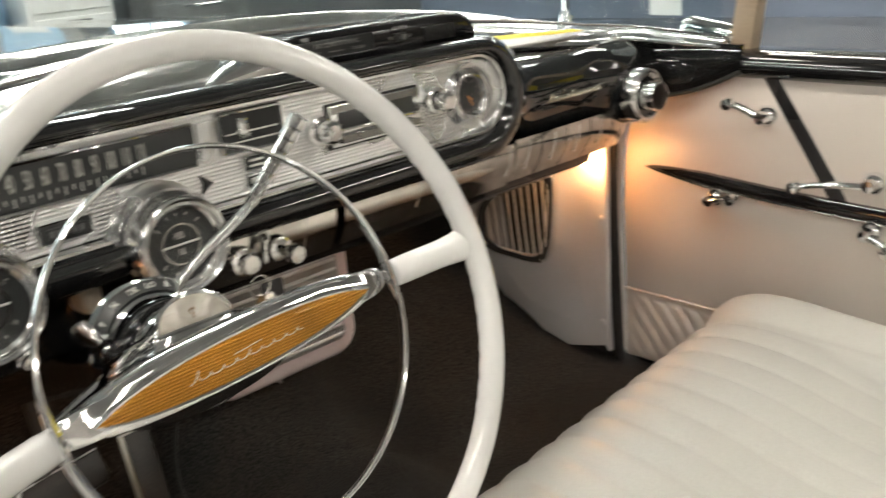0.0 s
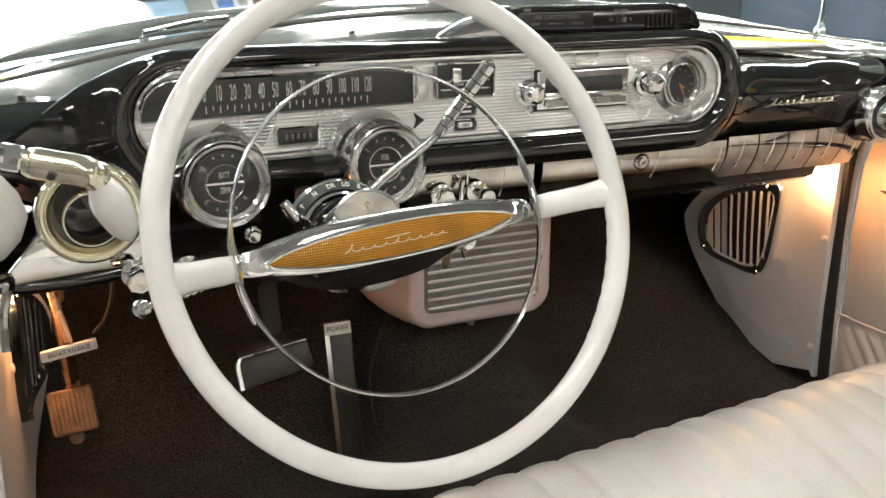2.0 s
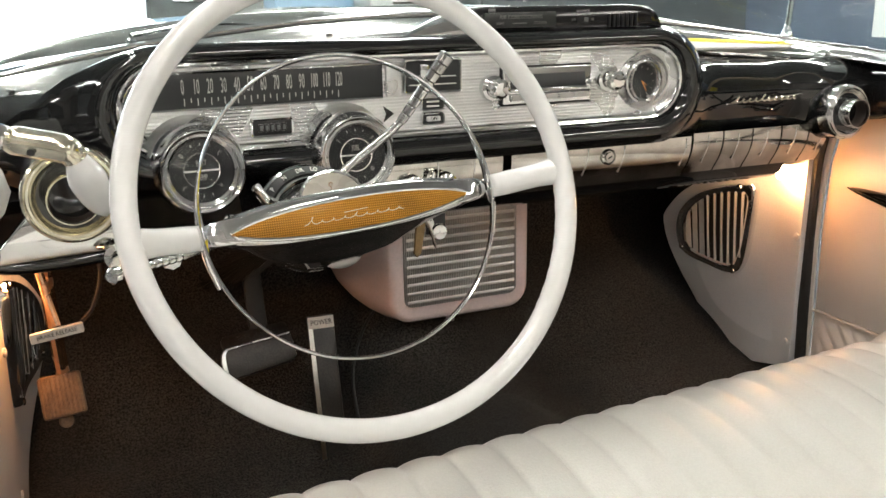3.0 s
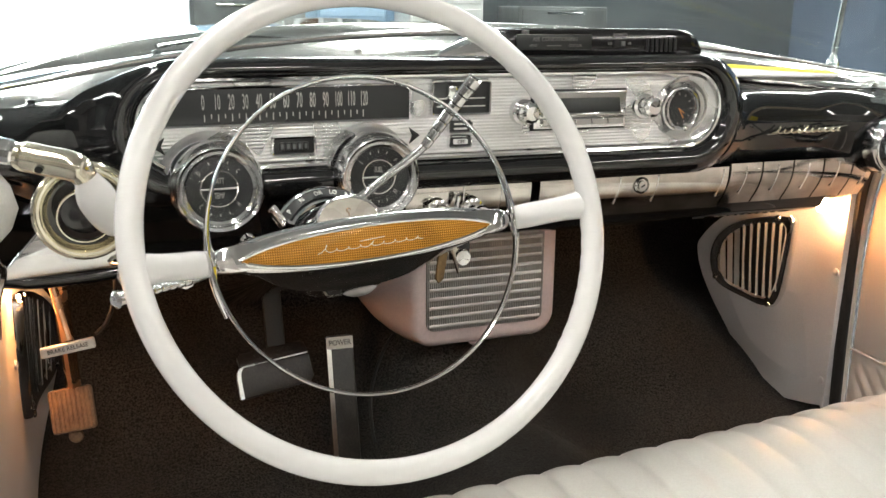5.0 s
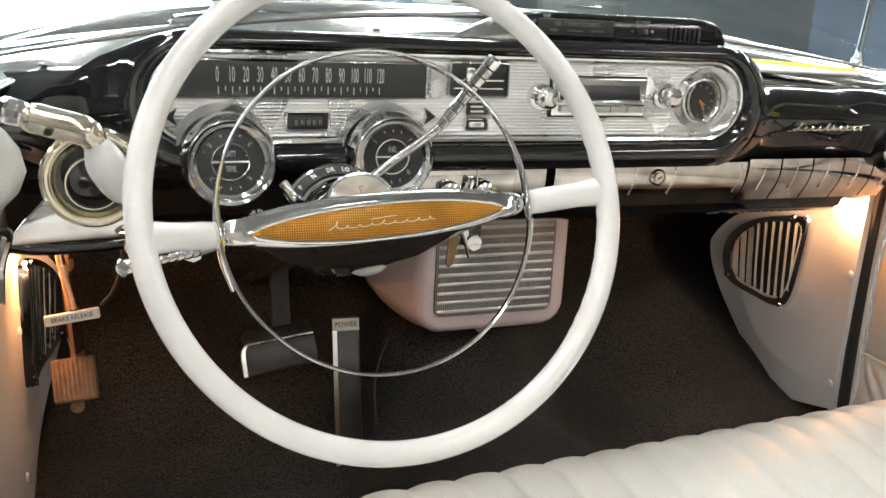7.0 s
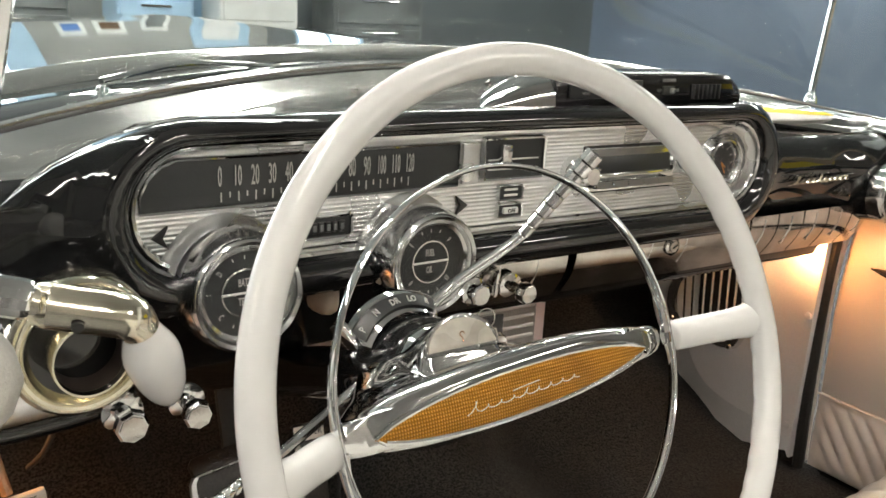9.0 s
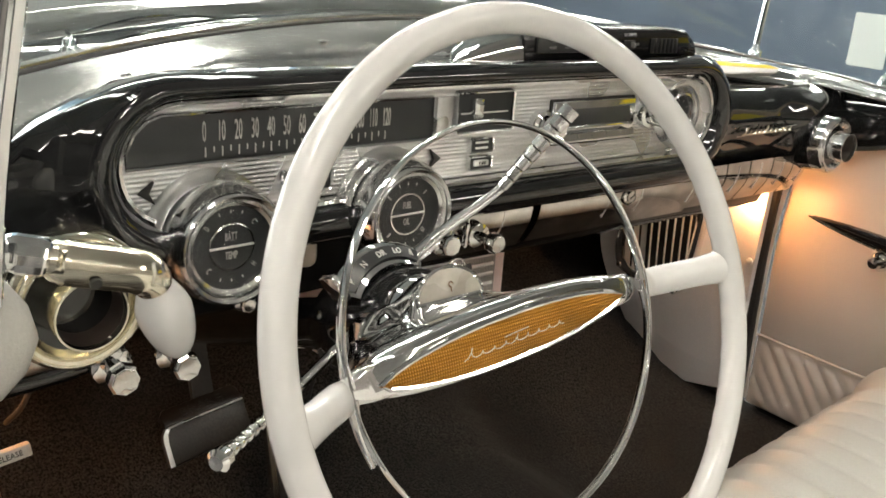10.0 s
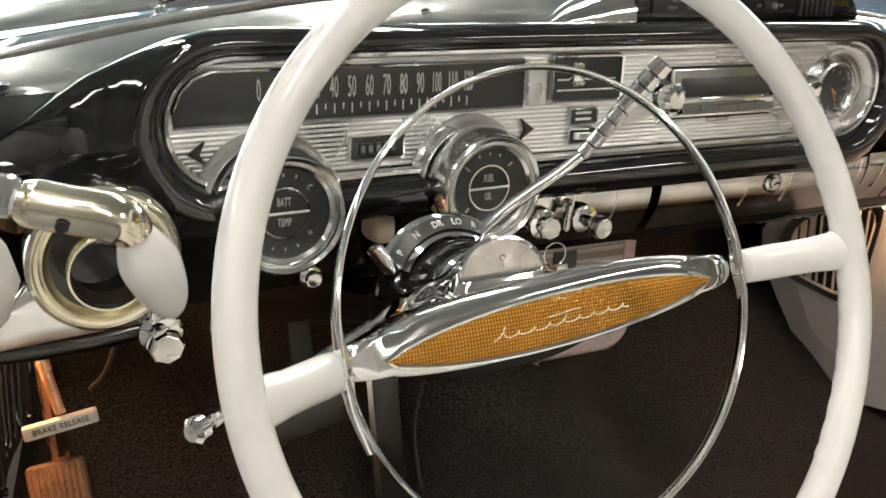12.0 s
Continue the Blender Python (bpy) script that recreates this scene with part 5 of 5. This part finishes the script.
part("jamb_trim", tube(spline([(-0.338, 0.06, 0.81), (-0.330, 0.09, 0.795), (-0.318, 0.12, 0.785), (-0.328, 0.13, 0.75), (-0.330, 0.12, 0.715)], 6), 0.005, 8), BRIGHT, strip)

# ---- air conditioner on the dash ----
ac = thing("air_conditioner", (0.41, 0.33, 0.972), "black under-glass air conditioner control box on the dash", "air conditioner")
body = []
for x, h, d in ((0.279, 0.030, 0.080), (0.283, 0.036, 0.084), (0.30, 0.038, 0.084), (0.53, 0.038, 0.086), (0.563, 0.036, 0.084), (0.577, 0.027, 0.078), (0.583, 0.012, 0.068)):
    y0, y1, z0 = 0.292, 0.292 + d, 0.970
    body.append([Vector((x, a, b)) for a, b in ((y0 + 0.004, z0), (y0, z0 + 0.006), (y0 + 0.001, z0 + h * 0.75), (y0 + 0.006, z0 + h * 0.95), (y0 + 0.016, z0 + h), (y1 - 0.016, z0 + h * 0.97), (y1 - 0.004, z0 + h * 0.85), (y1, z0 + 0.004))])
part("case", loft(body), CASE, ac, "black moulded case", sharp=50)
part("pointed_end", loft([[Vector((x, 0.292 + d * 0.5 - d * 0.5 * math.cos(math.pi * j / 12), 0.971 + h * math.sin(math.pi * j / 12) ** 0.7)) for j in range(13)] for x, h, d in ((0.183, 0.002, 0.010), (0.196, 0.009, 0.030), (0.212, 0.016, 0.048), (0.232, 0.024, 0.064), (0.255, 0.031, 0.076), (0.278, 0.036, 0.083))]), CHROME, ac, "chrome pointed end")
part("control_panel", moved(rbox(0.110, 0.003, 0.020, 0.0012), pose(0.350, 0.2905, 0.990, -2, 0, 0)), DIAL, ac, "dark control plate")
words("lettering", "AIR CONDITIONING", 0.0075, face_at(0.2885) @ Matrix.Translation((0.350, 0.9935, 0)), FAINT, ac, 0.95)
words("lettering", "VENT", 0.005, face_at(0.2885) @ Matrix.Translation((0.318, 0.9855, 0)), FAINT, ac)
words("lettering", "COOLER", 0.005, face_at(0.2885) @ Matrix.Translation((0.380, 0.9855, 0)), FAINT, ac)
part("writing", moved(rbox(0.022, 0.0008, 0.0012, 0.0003, 1), Matrix.Translation((0.348, 0.2885, 0.9855))), FAINT, ac)
words("lettering", "BLOWER", 0.0055, face_at(0.2905) @ Matrix.Translation((0.449, 0.9995, 0)), FAINT, ac)
words("lettering", "LO", 0.005, face_at(0.2905) @ Matrix.Translation((0.434, 0.988, 0)), FAINT, ac)
words("lettering", "HI", 0.005, face_at(0.2905) @ Matrix.Translation((0.464, 0.988, 0)), FAINT, ac)
part("blower_slot", moved(rbox(0.018, 0.004, 0.010, 0.001), Matrix.Translation((0.449, 0.2912, 0.988))), INK, ac)
part("blower_switch", moved(rbox(0.004, 0.008, 0.006, 0.001), Matrix.Translation((0.452, 0.288, 0.988))), FAINT, ac)
for k in range(7):
    part("grille_slat", moved(rbox(0.003, 0.006, 0.018, 0.001), Matrix.Translation((0.493 + 0.0075 * k, 0.2915, 0.986))), CRINKLE, ac)
part("lens", moved(rbox(0.010, 0.003, 0.004, 0.001), Matrix.Translation((0.306, 0.2895, 1.003))), FAINT, ac)

# reflection in the dash top, put in as a white and yellow plate
mirrored = thing("dash_reflection", (0.74, 0.36, 0.93), "white and yellow tapering plate standing in for a reflection on the dash", "sign card")
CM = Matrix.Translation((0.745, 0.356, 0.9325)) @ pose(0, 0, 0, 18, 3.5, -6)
part("sheet", slab([(-0.118, -0.036), (-0.119, 0.032), (-0.110, 0.044), (-0.09, 0.046), (0.150, 0.046), (0.170, 0.038), (0.150, 0.026), (0.06, 0.012), (-0.06, -0.004), (-0.088, -0.014), (-0.100, -0.036)], 0.003, 0.001), PAPER, mirrored, m=CM)
part("border", slab([(-0.116, -0.028), (-0.117, 0.030), (-0.110, 0.042), (-0.09, 0.0445), (0.15, 0.0445), (0.162, 0.034), (0.08, 0.031), (-0.07, 0.029), (-0.092, 0.016), (-0.104, -0.028)], 0.0006, 0.0001), YELLOW, mirrored, "yellow part of the painted reflection", m=CM @ Matrix.Translation((0, 0, 0.0032)))
sticker = tagged(part("windshield_sticker", slab(rrect(-0.035, 0.035, -0.040, 0.045, 0.003), 0.0015, 0.0005), PAPER, m=Matrix.Translation((1.048, 0.302, 0.985)) @ pose(0, 0, 0, 90, 0, 80) @ pose(0, 0, 0, 0, 180, 0)), "white paper sticker at the windshield corner", "sticker")

# ---- cooling unit under the dash ----
unit = thing("cooling_unit", (0.35, 0.62, 0.50), "pale pink under-dash cooling unit with a slatted grille", "air conditioner")
urings = []
for y, x0, x1, z0, z1, r in ((0.506, 0.234, 0.472, 0.503, 0.735, 0.030), (0.508, 0.228, 0.477, 0.497, 0.736, 0.034), (0.514, 0.222, 0.482, 0.491, 0.738, 0.040), (0.53, 0.217, 0.484, 0.487, 0.74, 0.050), (0.56, 0.206, 0.484, 0.484, 0.74, 0.052), (0.60, 0.192, 0.484, 0.484, 0.74, 0.058), (0.64, 0.180, 0.484, 0.487, 0.74, 0.066), (0.68, 0.172, 0.484, 0.494, 0.74, 0.072), (0.72, 0.170, 0.484, 0.508, 0.74, 0.075), (0.76, 0.176, 0.484, 0.53, 0.74, 0.07)):
    urings.append([(px, y, pz) for px, pz in rrect(x0, x1, z0, z1, r, 10)])
part("housing", loft(urings), PINK, unit, "pale pink painted housing", sharp=50)
part("grille_back", slab(rrect(0.247, 0.456, 0.520, 0.725, 0.014), 0.004, 0.001), FINS, unit, "grey grille with fine upright fins", m=face_at(0.507))
for k in range(13):
    part("slat", loft([[(x, 0.502 - 0.0015 * math.sin(math.pi * t), 0.529 + 0.0155 * k + 0.0060 * (t - 0.5)) for t in (0, 0.15, 0.5, 0.85, 1)] + [(x, 0.504, 0.529 + 0.0155 * k)] for x in (0.2515, 0.31, 0.39, 0.451)]), SLAT, unit, "bright slat", sharp=50)
part("drain", tube([(0.345, 0.55, 0.49), (0.345, 0.545, 0.478), (0.352, 0.54, 0.476)], 0.006, 10), PINK, unit)

# ---- pedals ----
brake = thing("brake_pedal", (0.02, 0.56, 0.47), "wide rubber brake pedal with a bright edge", "pedal")
BM = Matrix.Translation((0.004, 0.540, 0.468)) @ pose(0, 0, 0, 0, -5, 5) @ pose(0, 0, 0, 64, 0, 0)
part("pad", slab([(-0.059, -0.031), (0.052, -0.027), (0.060, -0.018), (0.059, 0.020), (-0.050, 0.020), (-0.0575, 0.013)], 0.016, 0.004), PEDALRUB, brake, m=BM @ Matrix.Translation((0, 0, -0.008)))
BT = BM @ Matrix.Translation((0, 0.019, 0.004)) @ pose(0, 0, 0, -28, 0, 0)
part("top_strip", slab([(-0.052, 0.0), (0.059, 0.0), (0.058, 0.019), (0.052, 0.025), (-0.046, 0.025), (-0.053, 0.018)], 0.010, 0.003), PEDALRUB, brake, "lettered upper strip", m=BT @ Matrix.Translation((0, 0, -0.006)))
part("bright_edge", loft([[BM @ Vector((x + dx, y, z)) for dx, z in ((-0.0035, 0.0), (-0.003, 0.0088), (0.003, 0.0098), (0.0035, 0.004))] for x, y in ((-0.0585, -0.029), (-0.0575, 0.002), (-0.0555, 0.012), (-0.0500, 0.019))]), SATIN, brake, "bright metal edge")
part("bright_edge", tube([BM @ Vector(p) for p in ((-0.050, 0.0195, 0.0085), (0.0, 0.0200, 0.0085), (0.057, 0.0200, 0.0085))], 0.0012, 8), SATIN, brake, "bright metal edge")
words("lettering", "BRAKE", 0.016, BT @ Matrix.Translation((0.004, 0.012, 0.0042)), CRINKLE, brake, 1.3)
part("arm", moved(rbox(0.030, 0.012, 0.20, 0.003), pose(0.012, 0.60, 0.590, -20, 0, 0)), RUBBER, brake)
gas = thing("accelerator_pedal", (0.12, 0.52, 0.28), "long rubber accelerator pedal with a bright side edge", "pedal")
gt, gbm = Vector((0.115, 0.564, 0.510)), Vector((0.110, 0.492, 0.262))
GM = Matrix.Translation((gt + gbm) / 2) @ pose(0, 0, 0, 90 - math.degrees(math.atan2(0.074, 0.25)), 0, 0) @ pose(0, 0, 0, 0, 0, -1)
gl = (gt - gbm).length
part("pad", rbox(0.046, gl, 0.012, 0.004, 2), PEDALRUB, gas, m=GM)
part("bright_edge", loft([[GM @ Vector((x, y, z)) for x, z in ((-0.0240, -0.002), (-0.0240, 0.0050), (-0.0225, 0.0072), (-0.0150, 0.0076), (-0.0140, 0.004))] for y in (-gl / 2 + 0.004, 0.0, gl / 2 - 0.003)]), BRIGHT, gas, "bright metal edge")
part("label_plate", moved(rbox(0.044, 0.020, 0.002, 0.0006, 1), GM @ Matrix.Translation((0, gl / 2 - 0.012, 0.0068))), MARK, gas)
words("lettering", "POWER", 0.0125, GM @ Matrix.Translation((0, gl / 2 - 0.012, 0.0084)), INK, gas, 0.85)
part("hinge", moved(rbox(0.03, 0.03, 0.02, 0.006), Matrix.Translation((0.118, 0.495, 0.268))), RUBBER, gas)
pb = thing("parking_brake", (-0.272, 0.37, 0.50), "parking brake pedal with tan pad and release handle", "pedal")
PM = Matrix.Translation((-0.289, 0.428, 0.499)) @ pose(0, 0, 0, 0, -7, 0) @ pose(0, 0, 0, 66, 0, -6)
pad = part("pad", rbox(0.057, 0.060, 0.016, 0.005, 2), TAN, pb, "worn tan rubber pad", m=PM)
for k in range(9):
    part("tread_rib", moved(rbox(0.0038, 0.056, 0.004, 0.001, 1), PM @ Matrix.Translation((-0.0236 + 0.0059 * k, 0, 0.0085))), TAN, pad)
part("lever", tube(spline([(-0.290, 0.385, 0.735), (-0.288, 0.41, 0.65), (-0.285, 0.442, 0.525)], 6), 0.0095, 10), COPPER, pb, "warm metal lever")
part("nub", moved(lathe([(0.009, -0.004), (0.010, 0.0), (0.008, 0.005), (0, 0.006)], 16), Matrix.Translation((-0.288, 0.432, 0.458)) @ pose(0, 0, 0, 75, 0, 0)), TAN, pb)
part("release_rod", tube(spline([(-0.298, 0.36, 0.730), (-0.287, 0.352, 0.665), (-0.280, 0.347, 0.628)], 6), 0.0052, 10), COPPER, pb, "thin rod")
tagm = Matrix.Translation((-0.281, 0.340, 0.620)) @ pose(0, 0, 0, 82, 0, 0) @ pose(0, 0, 0, 0, 0, 7)
tg = part("release_handle", rbox(0.064, 0.013, 0.010, 0.002), MARK, pb, "white lettered release handle", m=tagm)
words("lettering", "BRAKE RELEASE", 0.0075, tagm @ Matrix.Translation((0, 0, 0.0054)), INK, tg, 0.92)
tagged(part("brake_cable", tube(spline([(-0.235, 0.40, 0.735), (-0.222, 0.41, 0.70), (-0.222, 0.42, 0.66), (-0.235, 0.43, 0.62), (-0.25, 0.44, 0.60)], 6), 0.003, 8), RUBBER), "thin dark cable under the dash", "cable")
tagged(part("floor_cable", tube(spline([(0.30, 0.66, 0.505), (0.22, 0.62, 0.47), (0.175, 0.58, 0.40), (0.165, 0.54, 0.34), (0.17, 0.52, 0.30)], 6), 0.003, 8), RUBBER), "thin dark cable running down to the carpet", "cable")

# ---- passenger door ----
DX = 1.040
door = thing("passenger_door", (DX + 0.04, 0.0, 0.30), "pale vinyl-covered passenger door with chrome cranks", "car door")
SIDE = Matrix(((0, 0, -1, 0), (1, 0, 0, 0), (0, 1, 0, 0), (0, 0, 0, 1)))   # drawing x, y stand as y, z; depth towards the cabin


def side_at(x):
    return Matrix.Translation((x, 0, 0)) @ SIDE


part("frame", block(DX + 0.012, DX + 0.10, -0.95, 0.392, 0.27, 0.865, 0.015), BLACK, door, "black door shell")
part("panel", slab([(0.388, 0.435), (0.392, 0.60), (0.384, 0.72), (0.370, 0.775), (0.340, 0.815), (0.28, 0.838), (0.15, 0.852), (-0.95, 0.835), (-0.95, 0.435)], 0.014, 0.004), DOORVINYL, door, "smooth pale vinyl panel", m=side_at(DX + 0.014))


def quilt_at(u, v):
    y, z = 0.392 - u * 1.34, 0.290 + v * 0.141
    c = (y - 0.75 * (z - 0.29)) / 0.034
    ridge = abs(math.sin(math.pi * c)) ** 0.6
    edge = min(1, min(v, 1 - v) * 9) * min(1, min(u * 60, (1 - u) * 60))
    return (DX + 0.004 - 0.006 * ridge * edge, y, z)


part("quilted_panel", patch(quilt_at, 320, 30, (0.02, 0, 0)), DOORVINYL, door, "diagonally quilted lower panel", sharp=80)
part("seam", tube([(DX - 0.002, 0.392 - 0.06 * i, 0.4335) for i in range(23)], 0.0025, 6), DOORVINYL, door)
part("edge_welt", tube(spline([(DX - 0.002, 0.398, 0.30), (DX - 0.002, 0.402, 0.45), (DX - 0.002, 0.402, 0.62), (DX - 0.002, 0.392, 0.73), (DX - 0.004, 0.372, 0.79), (DX - 0.006, 0.33, 0.826), (DX - 0.006, 0.26, 0.845)], 6), 0.008, 10), DOORVINYL, door, "rolled welt along the edge")
part("top_garnish", loft([[Vector((DX + a, y, z0 + b)) for a, b in ((-0.004, 0.0), (-0.016, 0.010), (-0.018, 0.022), (-0.008, 0.034), (0.02, 0.040), (0.08, 0.038), (0.08, 0.0))] for y, z0 in ((0.30, 0.842), (0.20, 0.850), (0.0, 0.846), (-0.4, 0.840), (-0.95, 0.832))]), BLACK, door, "black lacquered top moulding", sharp=50)
part("window_channel", loft([[Vector((DX + a, y, z0 + b)) for a, b in ((0.022, 0.039), (0.023, 0.044), (0.028, 0.044), (0.030, 0.039))] for y, z0 in ((0.30, 0.842), (0.0, 0.846), (-0.95, 0.832))]), BRIGHT, door, "bright window channel")
# long dark spear with its bright edges, and the slanting stripe
def spear_half(y):
    t = (0.330 - y) / 0.44
    return 0.0115 * min(1, (max(t, 0) * 4) ** 0.7) + 0.0005


sp = []
for i in range(24):
    y = 0.330 - 0.46 * i / 23
    z = 0.684 - 0.034 * i / 23 - 0.004 * math.sin(math.pi * i / 23)
    h = spear_half(y)
    sp.append([Vector((DX - a, y, z + b * h)) for a, b in ((-0.004, -1), (0.006, -0.95), (0.011, -0.4), (0.012, 0.2), (0.008, 0.9), (-0.004, 1))])
spear = part("spear", loft(sp), BLACK, door, "black tapered spear moulding", sharp=50)
part("spear_edge", tube([Vector((DX - 0.006, 0.335 - 0.465 * i / 23, 0.684 - 0.034 * i / 23 - 0.004 * math.sin(math.pi * i / 23) - spear_half(0.330 - 0.46 * i / 23))) for i in range(24)], 0.0022, 8), BRIGHT, spear)
part("stripe", slab([(0.122, 0.856), (0.098, 0.856), (-0.022, 0.668), (0.006, 0.668)], 0.004, 0.001), CRINKLE, door, "slanting black stripe", m=side_at(DX + 0.002))


def crank(name, y, z, y2, z2, label, knob=True):
    e = part(name, moved(lathe([(0.017, 0), (0.0175, 0.006), (0.014, 0.012), (0.010, 0.016), (0.009, 0.030), (0, 0.031)], 24), Matrix.Translation((DX, y, z)) @ pose(0, 0, 0, 0, -90, 0)), CHROME, door, label)
    part("arm", tube(spline([(DX - 0.024, y, z), (DX - 0.030, (y + y2) / 2, (z + z2) / 2 + 0.003), (DX - 0.030, y2, z2)], 5), lambda t: 0.0065 - 0.001 * t, 12, flat=0.6), CHROME, e)
    if knob:
        part("knob", moved(lathe([(0.005, -0.006), (0.009, 0.0), (0.0105, 0.008), (0.009, 0.016), (0, 0.019)], 20), Matrix.Translation((DX - 0.03, y2, z2)) @ pose(0, 0, 0, 0, -90, 0)), CHROME, e, "round chrome knob")


crank("vent_crank", 0.110, 0.790, 0.158, 0.812, "small chrome vent window crank")
crank("door_handle", 0.198, 0.642, 0.150, 0.655, "small chrome inside door handle")
crank("window_crank", -0.062, 0.702, 0.045, 0.690, "long chrome window crank")
crank("lock_lever", -0.062, 0.626, -0.10, 0.61, "small chrome lock lever")
# black weather strip between kick panel and door
tagged(part("weather_strip", tube(spline([(KX + 0.016, 0.400, 0.285), (KX + 0.014, 0.404, 0.45), (KX + 0.012, 0.404, 0.62), (KX + 0.008, 0.396, 0.73), (KX + 0.006, 0.38, 0.79)], 6), 0.0105, 10), RUBBER), "black rubber weather strip round the door opening", "weather strip")
tagged(part("sill", block(1.00, 1.10, -0.95, 0.42, 0.20, 0.268, 0.01), BRIGHT), "bright metal door sill plate", "sill", kind="structure")

# ---- front bench seat ----
seat = thing("bench_seat", (0.34, -0.25, FLOOR), "white vinyl bench seat with stitched pleats", "seat")
PLEAT = 0.0553


def seat_at(u, v):
    x = -0.30 + u * 1.268
    s = (x - CX) / 0.634
    prof = spline([(0.02, 0.300, 0), (0.055, 0.345, 0), (0.076, 0.41, 0), (0.079, 0.455, 0), (0.068, 0.490, 0), (0.040, 0.514, 0), (0.0, 0.526, 0), (-0.06, 0.5265, 0), (-0.12, 0.517, 0), (-0.22, 0.493, 0), (-0.45, 0.474, 0), (-0.88, 0.468, 0)], 6)
    q = v * (len(prof) - 1)
    i = min(int(q), len(prof) - 2)
    p = prof[i].lerp(prof[i + 1], q - i)
    t = prof[i + 1] - prof[i]
    nrm = Vector((-t.y, t.x)).normalized()
    if nrm.x < 0 if p.x > 0.066 else nrm.y < 0:
        nrm = -nrm
    c = abs(math.sin(math.pi * x / PLEAT)) ** 0.5
    roll = min(1.0, max(0.0, (0.845 - x) / 0.04)) * min(1.0, max(0.0, (x + 0.17) / 0.04))
    roll = roll * roll * (3 - 2 * roll)
    dip = max(0.0, 0.526 - p.y) if p.x < 0 else 0.0
    bulge = (0.0065 - 0.0025 * min(1.0, max(0.0, (0.04 - p.x) / 0.15))) * c * roll + 0.019 * (1 - roll) * math.sin(math.pi * min(1.0, max(0.0, (1 - abs(s)) / 0.19)) ** 0.7)
    end = max(0.0, abs(s) - 0.82) / 0.18
    back = min(1.0, max(0.0, (0.05 - p.x) / 0.22))
    drop = (0.012 + 0.030 * back) * end ** 2.6
    return (x, p.x + nrm.x * bulge + (0.075 * (x - 0.30) - 0.006) * (1 - back) - 0.02 * end ** 4, p.y + 0.8 * dip * (1 - roll) + nrm.y * bulge - drop * min(1.0, max(0.0, (p.y - 0.38) / 0.08)))


part("cushion", patch(seat_at, 300, 60, (0, -0.01, -0.03)), VINYL, seat, "pleated white vinyl cushion", sharp=85)
part("base", block(-0.24, 0.92, -0.95, 0.0, FLOOR, 0.45, 0.03), CRINKLE, seat, "dark seat base")

def back_at(u, v):
    x = -0.30 + u * 1.268
    c = abs(math.sin(math.pi * x / PLEAT)) ** 0.55
    t = v * math.pi * 0.5
    y = -0.86 - 0.14 * v - (0.05 * max(0, v - 0.85) / 0.15)
    z = 0.50 + 0.45 * v
    return (x, y + 0.008 * c * min(1, (1 - v) * 8), z)


part("backrest", patch(back_at, 300, 14, (0, -0.10, 0)), VINYL, seat, "pleated white vinyl backrest", sharp=85)
